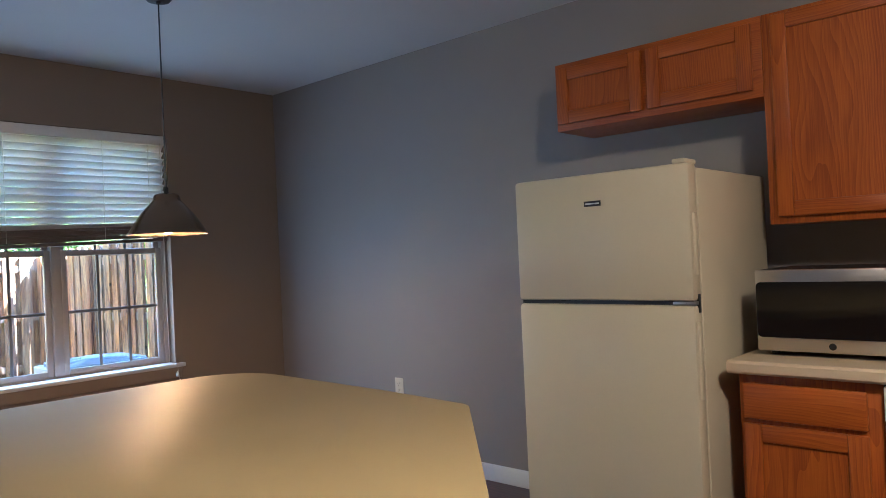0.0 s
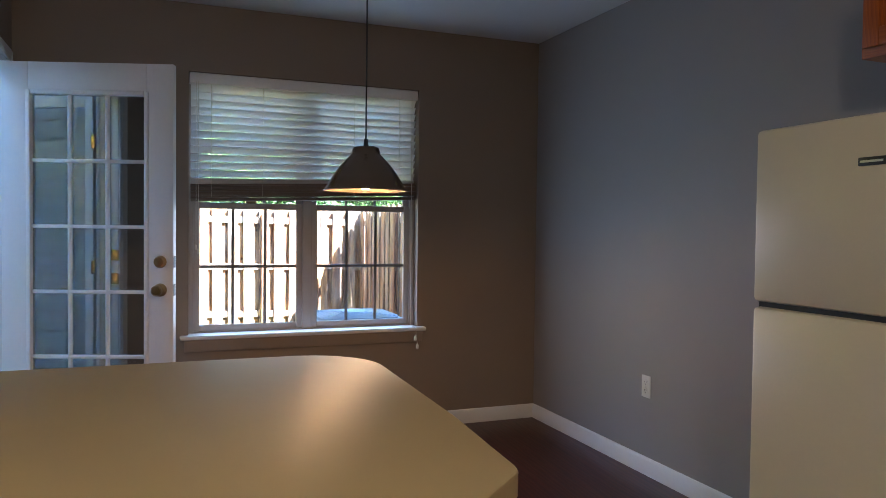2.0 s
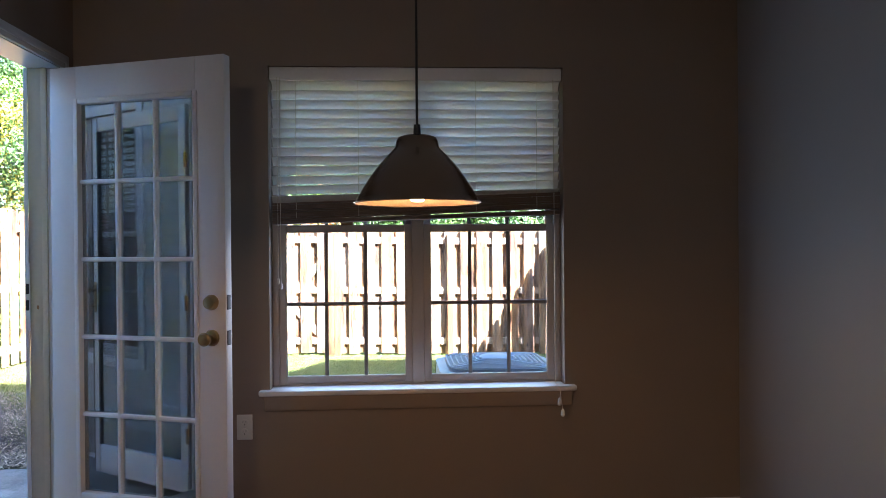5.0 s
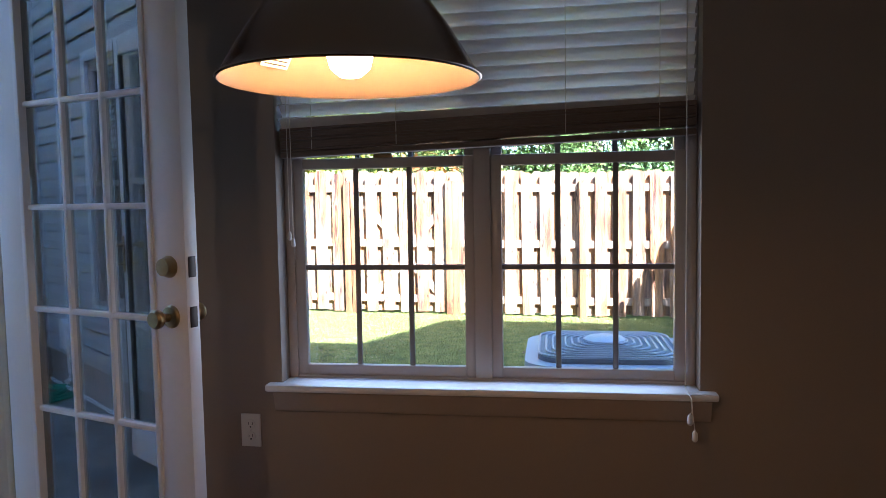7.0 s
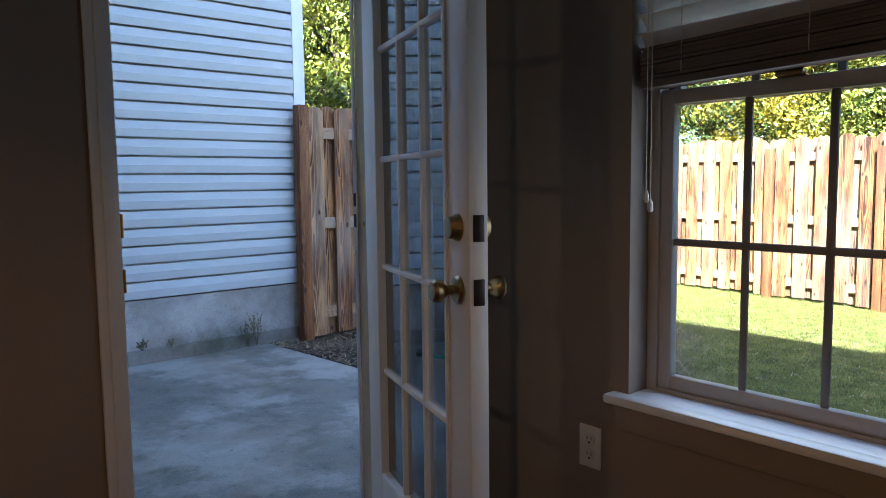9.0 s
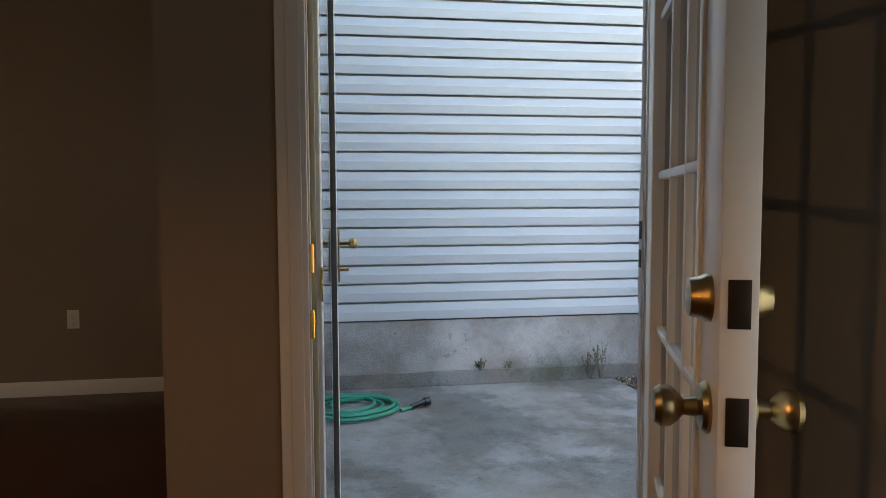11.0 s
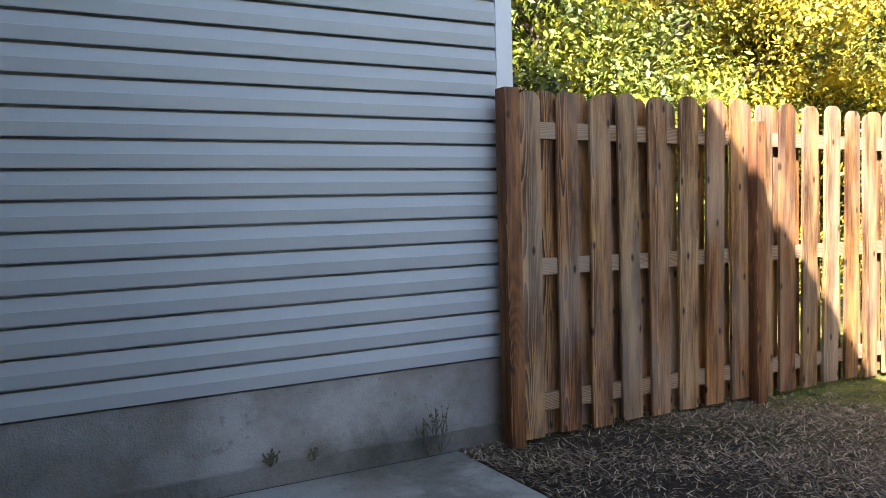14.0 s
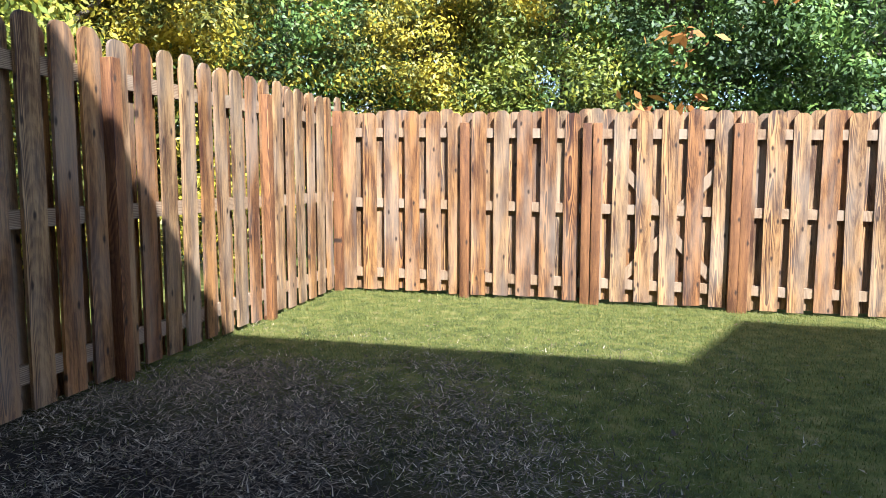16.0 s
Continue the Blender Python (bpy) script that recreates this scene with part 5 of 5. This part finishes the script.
# ---- fences ----
def board_mesh(name, w, h, t=0.018):
    """A dog-eared picket: width along x, thickness along y, foot at z = 0."""
    bm = bmesh.new()
    out = [(-w / 2, 0), (w / 2, 0), (w / 2, h - 0.045), (w / 2 - 0.008, h - 0.026), (w / 2 - 0.024, h - 0.009), (w / 2 - 0.042, h), (-w / 2 + 0.042, h), (-w / 2 + 0.024, h - 0.009), (-w / 2 + 0.008, h - 0.026), (-w / 2, h - 0.045)]
    prism(bm, out, -t / 2, t / 2, "y")
    return mesh_of(name, bm, FENCE, smooth=20)


def rail_part(f, p, q, material):
    """A rail between two places, level with the slope."""
    p, q = Vector(p), Vector(q)
    d = q - p
    w, h = 0.041, 0.086
    bm = bmesh.new()
    side = Vector((-d.y, d.x, 0)).normalized() * (w / 2)
    up = Vector((0, 0, h / 2))
    vs = [bm.verts.new(c + a * side + b * up) for c in (p, q) for a, b in ((-1, -1), (1, -1), (1, 1), (-1, 1))]
    for k in range(4):
        bm.faces.new((vs[k], vs[(k + 1) % 4], vs[4 + (k + 1) % 4], vs[4 + k]))
    bm.faces.new(vs[:4])
    bm.faces.new(vs[4:])
    part("rail", bm, material, f)


def fence(name, start, end, front, height, pitch, label, first=0.0, post_at=(), skip=(), seed=1):
    """A board-on-board fence: pickets on both sides of three rails; front is the side towards the lawn."""
    rng = random.Random(seed)
    a, b = Vector((*start, 0)), Vector((*end, 0))
    run = (b - a).length
    d = (b - a) / run
    n = Vector((*front, 0))
    turn = math.degrees(math.atan2(d.y, d.x))
    f = thing(name, (*start, 0), label, "fence")
    meshes = [board_mesh("picket", 0.138, height - 0.03), board_mesh("picket", 0.141, height - 0.02), board_mesh("picket", 0.135, height - 0.04)]
    for off, side in ((0.0, 1), (pitch / 2 + 0.014, -1)):
        s = first + off
        while s < run:
            if not any(lo <= s <= hi for lo, hi in skip):
                p = a + d * (s - (0.028 if s == first and post_at and post_at[0] == 0.0 else 0.0)) + n * (0.030 * side)
                z = ground_z(p.x, p.y) + 0.03 + rng.uniform(-0.012, 0.012)
                piece("picket", meshes[rng.randrange(3)], f, Matrix.Translation((p.x, p.y, z)) @ pose(0, 0, 0, rng.uniform(-0.4, 0.4), rng.uniform(-0.5, 0.5), turn + rng.uniform(-1.2, 1.2)))
            s += pitch
    for frac in (0.11, 0.50, 0.885):
        step = 1.75
        s = 0.0
        while s < run - 0.05:
            e = min(s + step, run)
            p, q = a + d * s, a + d * e
            rail_part(f, (p.x, p.y, ground_z(p.x, p.y) + height * frac), (q.x, q.y, ground_z(q.x, q.y) + height * frac), RAIL if abs(d.x) > 0.5 else RAILY)
            s = e
    tall = mesh_of("post", boxes((-0.045, 0.045, -0.045, 0.045, -0.25, height - 0.01), bevel=0.006), POST)
    low = mesh_of("post", boxes((-0.04, 0.04, -0.04, 0.04, -0.25, height - 0.11), bevel=0.006), POST)
    for s in post_at:
        post = tall if s == 0.0 else low
        p = a + d * s + n * (0.03 if s == 0.0 else 0.052)
        piece("post", post, f, Matrix.Translation((p.x, p.y, ground_z(p.x, p.y))) @ pose(0, 0, 0, 0, 0, turn))
    return f


fence("fence_south", (-5.82, -3.12), (-10.90, -3.12), (0, 1), 1.84, 0.2125, "weathered cedar board-on-board fence beside the house", first=0.145, post_at=(0.0, 1.76, 3.52, 5.0), seed=3)
fw = fence("fence_west", (-10.90, -3.08), (-10.90, 3.62), (1, 0), 1.735, 0.2125, "sunlit weathered board-on-board fence with a gate", first=0.10, post_at=(1.25, 2.36, 2.45, 3.62, 3.70, 5.2), seed=8)
fence("fence_north", (-10.87, 3.59), (-5.2, 3.59), (0, -1), 1.72, 0.2125, "shaded weathered board-on-board fence", first=0.08, post_at=(1.8, 3.6, 5.45), seed=13)
for y0, z0, y1, z1 in ((-0.50, 1.30, 0.02, 0.72), (0.50, 1.30, -0.02, 0.72), (-0.50, 0.10, 0.02, 0.66), (0.50, 0.10, -0.02, 0.66)):
    p, q = Vector((-10.905, y0, z0 - 0.12)), Vector((-10.905, y1, z1 - 0.12))
    d = q - p
    bm = bmesh.new()
    m = Matrix.Translation((p + q) / 2) @ d.to_track_quat("Y", "Z").to_matrix().to_4x4() @ Matrix.Diagonal((0.03, d.length, 0.085, 1))
    bmesh.ops.create_cube(bm, size=1, matrix=m)
    part("gate_brace", bm, RAILY, fw)


# ---- grass, straw and fallen leaves ----
def blades(name, count, region, keep, length, width, lie, material, label, seed):
    rng = np.random.default_rng(seed)
    x = rng.uniform(region[0], region[1], count)
    y = rng.uniform(region[2], region[3], count)
    ok = rng.uniform(size=count) < keep(x, y)
    x, y = x[ok], y[ok]
    n = len(x)
    z = np.array([ground_z(a, b) for a, b in zip(x, y)])
    ang = rng.uniform(0, 2 * np.pi, n)
    l = length * rng.uniform(0.5, 1.3, n)
    tilt = rng.uniform(lie[0], lie[1], n)
    w = width * rng.uniform(0.6, 1.3, n)
    base = np.stack([x, y, z], 1)
    side = np.stack([-np.sin(ang), np.cos(ang), np.zeros(n)], 1) * (w / 2)[:, None]
    tip = base + np.stack([np.cos(ang) * np.sin(tilt), np.sin(ang) * np.sin(tilt), np.cos(tilt)], 1) * l[:, None]
    lift = rng.uniform(0.0, 0.012, n)
    base[:, 2] += lift
    tip[:, 2] += lift
    v = np.stack([base - side, base + side, tip], 1).reshape(-1, 3)
    me = bpy.data.meshes.new(name)
    me.vertices.add(n * 3)
    me.vertices.foreach_set("co", v.ravel())
    me.loops.add(n * 3)
    me.loops.foreach_set("vertex_index", np.arange(n * 3, dtype=np.int32))
    me.polygons.add(n)
    me.polygons.foreach_set("loop_start", (np.arange(n) * 3).astype(np.int32))
    me.update(calc_edges=True)
    me.materials.append(material)
    return tagged(new(name, me), label, name, kind="stuff")


def bare(x, y):
    d = np.hypot(x + 5.9, y + 2.1) + 0.35 * np.sin(x * 2.3 + y * 1.1) + 0.2 * np.sin(y * 5.1 - x * 3.0)
    return np.clip((2.5 - d) / 1.0, 0, 1)


blades("grass", 190000, (-10.86, -5.0, -3.08, 3.25), lambda x, y: (1 - 0.93 * bare(x, y)) * np.where((x > -5.7) & (y < -0.1), 0, 1) * np.clip((-x - 4.75) * 3, 0, 1), 0.022, 0.0042, (0.2, 1.1), GRASS, "short mown lawn grass with bare patches", 5)
blades("straw", 140000, (-9.2, -5.5, -3.25, 0.4), lambda x, y: np.where((x > -5.53 - 0.075 * (y + 3.2)) & (y < -0.1), 0, 1) * (0.07 + 0.93 * bare(x, y) * np.clip(0.55 + 0.5 * np.sin(x * 3.1 + 1.7 * np.sin(y * 2.3)) * np.sin(y * 3.7 + x), 0.12, 1)) * np.where(bare(x, y) > 0, 1, 0.5), 0.046, 0.0064, (1.1, 1.5), STRAW, "loose dead straw and dry grass on soil", 6)
blades("fallen_leaves", 170, (-10.5, -5.7, -2.9, 3.0), lambda x, y: np.full(len(x), 1.0), 0.045, 0.03, (1.2, 1.5), LEAF_DEAD, "scattered fallen leaves on the lawn", 7)


# dry weed growing against the foundation
def weed(loc, h, seed):
    rng = random.Random(seed)
    w = thing("dry_weed", loc, "wispy dry weed against the foundation", "weed")
    bm = bmesh.new()
    tips = []
    for k in range(13):
        a, r = rng.uniform(0, 6.28), rng.uniform(0.1, 0.46) * h
        p = Vector(loc)
        q = p + Vector((r * math.cos(a), abs(r * math.sin(a)) * 0.5 + 0.01, h * rng.uniform(0.4, 1.0)))
        m = (p + q) / 2 + Vector((0.02 * rng.uniform(-1, 1), 0.01, 0))
        tube(bm, [p, m, q], 0.0012, 4)
        tips += [m + (q - m) * rng.uniform(0.1, 1) for _ in range(6)]
    part("stem", bm, WEED, w)
    bm = bmesh.new()
    for p in tips:
        a = rng.uniform(0, 6.28)
        d = Vector((math.cos(a), 0.3, math.sin(a))) * 0.009
        e = Vector((-math.sin(a), 0.2, math.cos(a))) * 0.005
        bm.faces.new([bm.verts.new(p - d), bm.verts.new(p + e), bm.verts.new(p + d), bm.verts.new(p - e)])
    tagged(part("leaf", bm, WEED, w), kind="stuff")


weed((-5.43, HY0 + 0.036, -0.042), 0.28, 1)
weed((-5.36, HY0 + 0.036, -0.042), 0.22, 7)
weed((-4.58, HY0 + 0.036, 0.046), 0.10, 2)
weed((-4.78, HY0 + 0.036, 0.04), 0.07, 3)
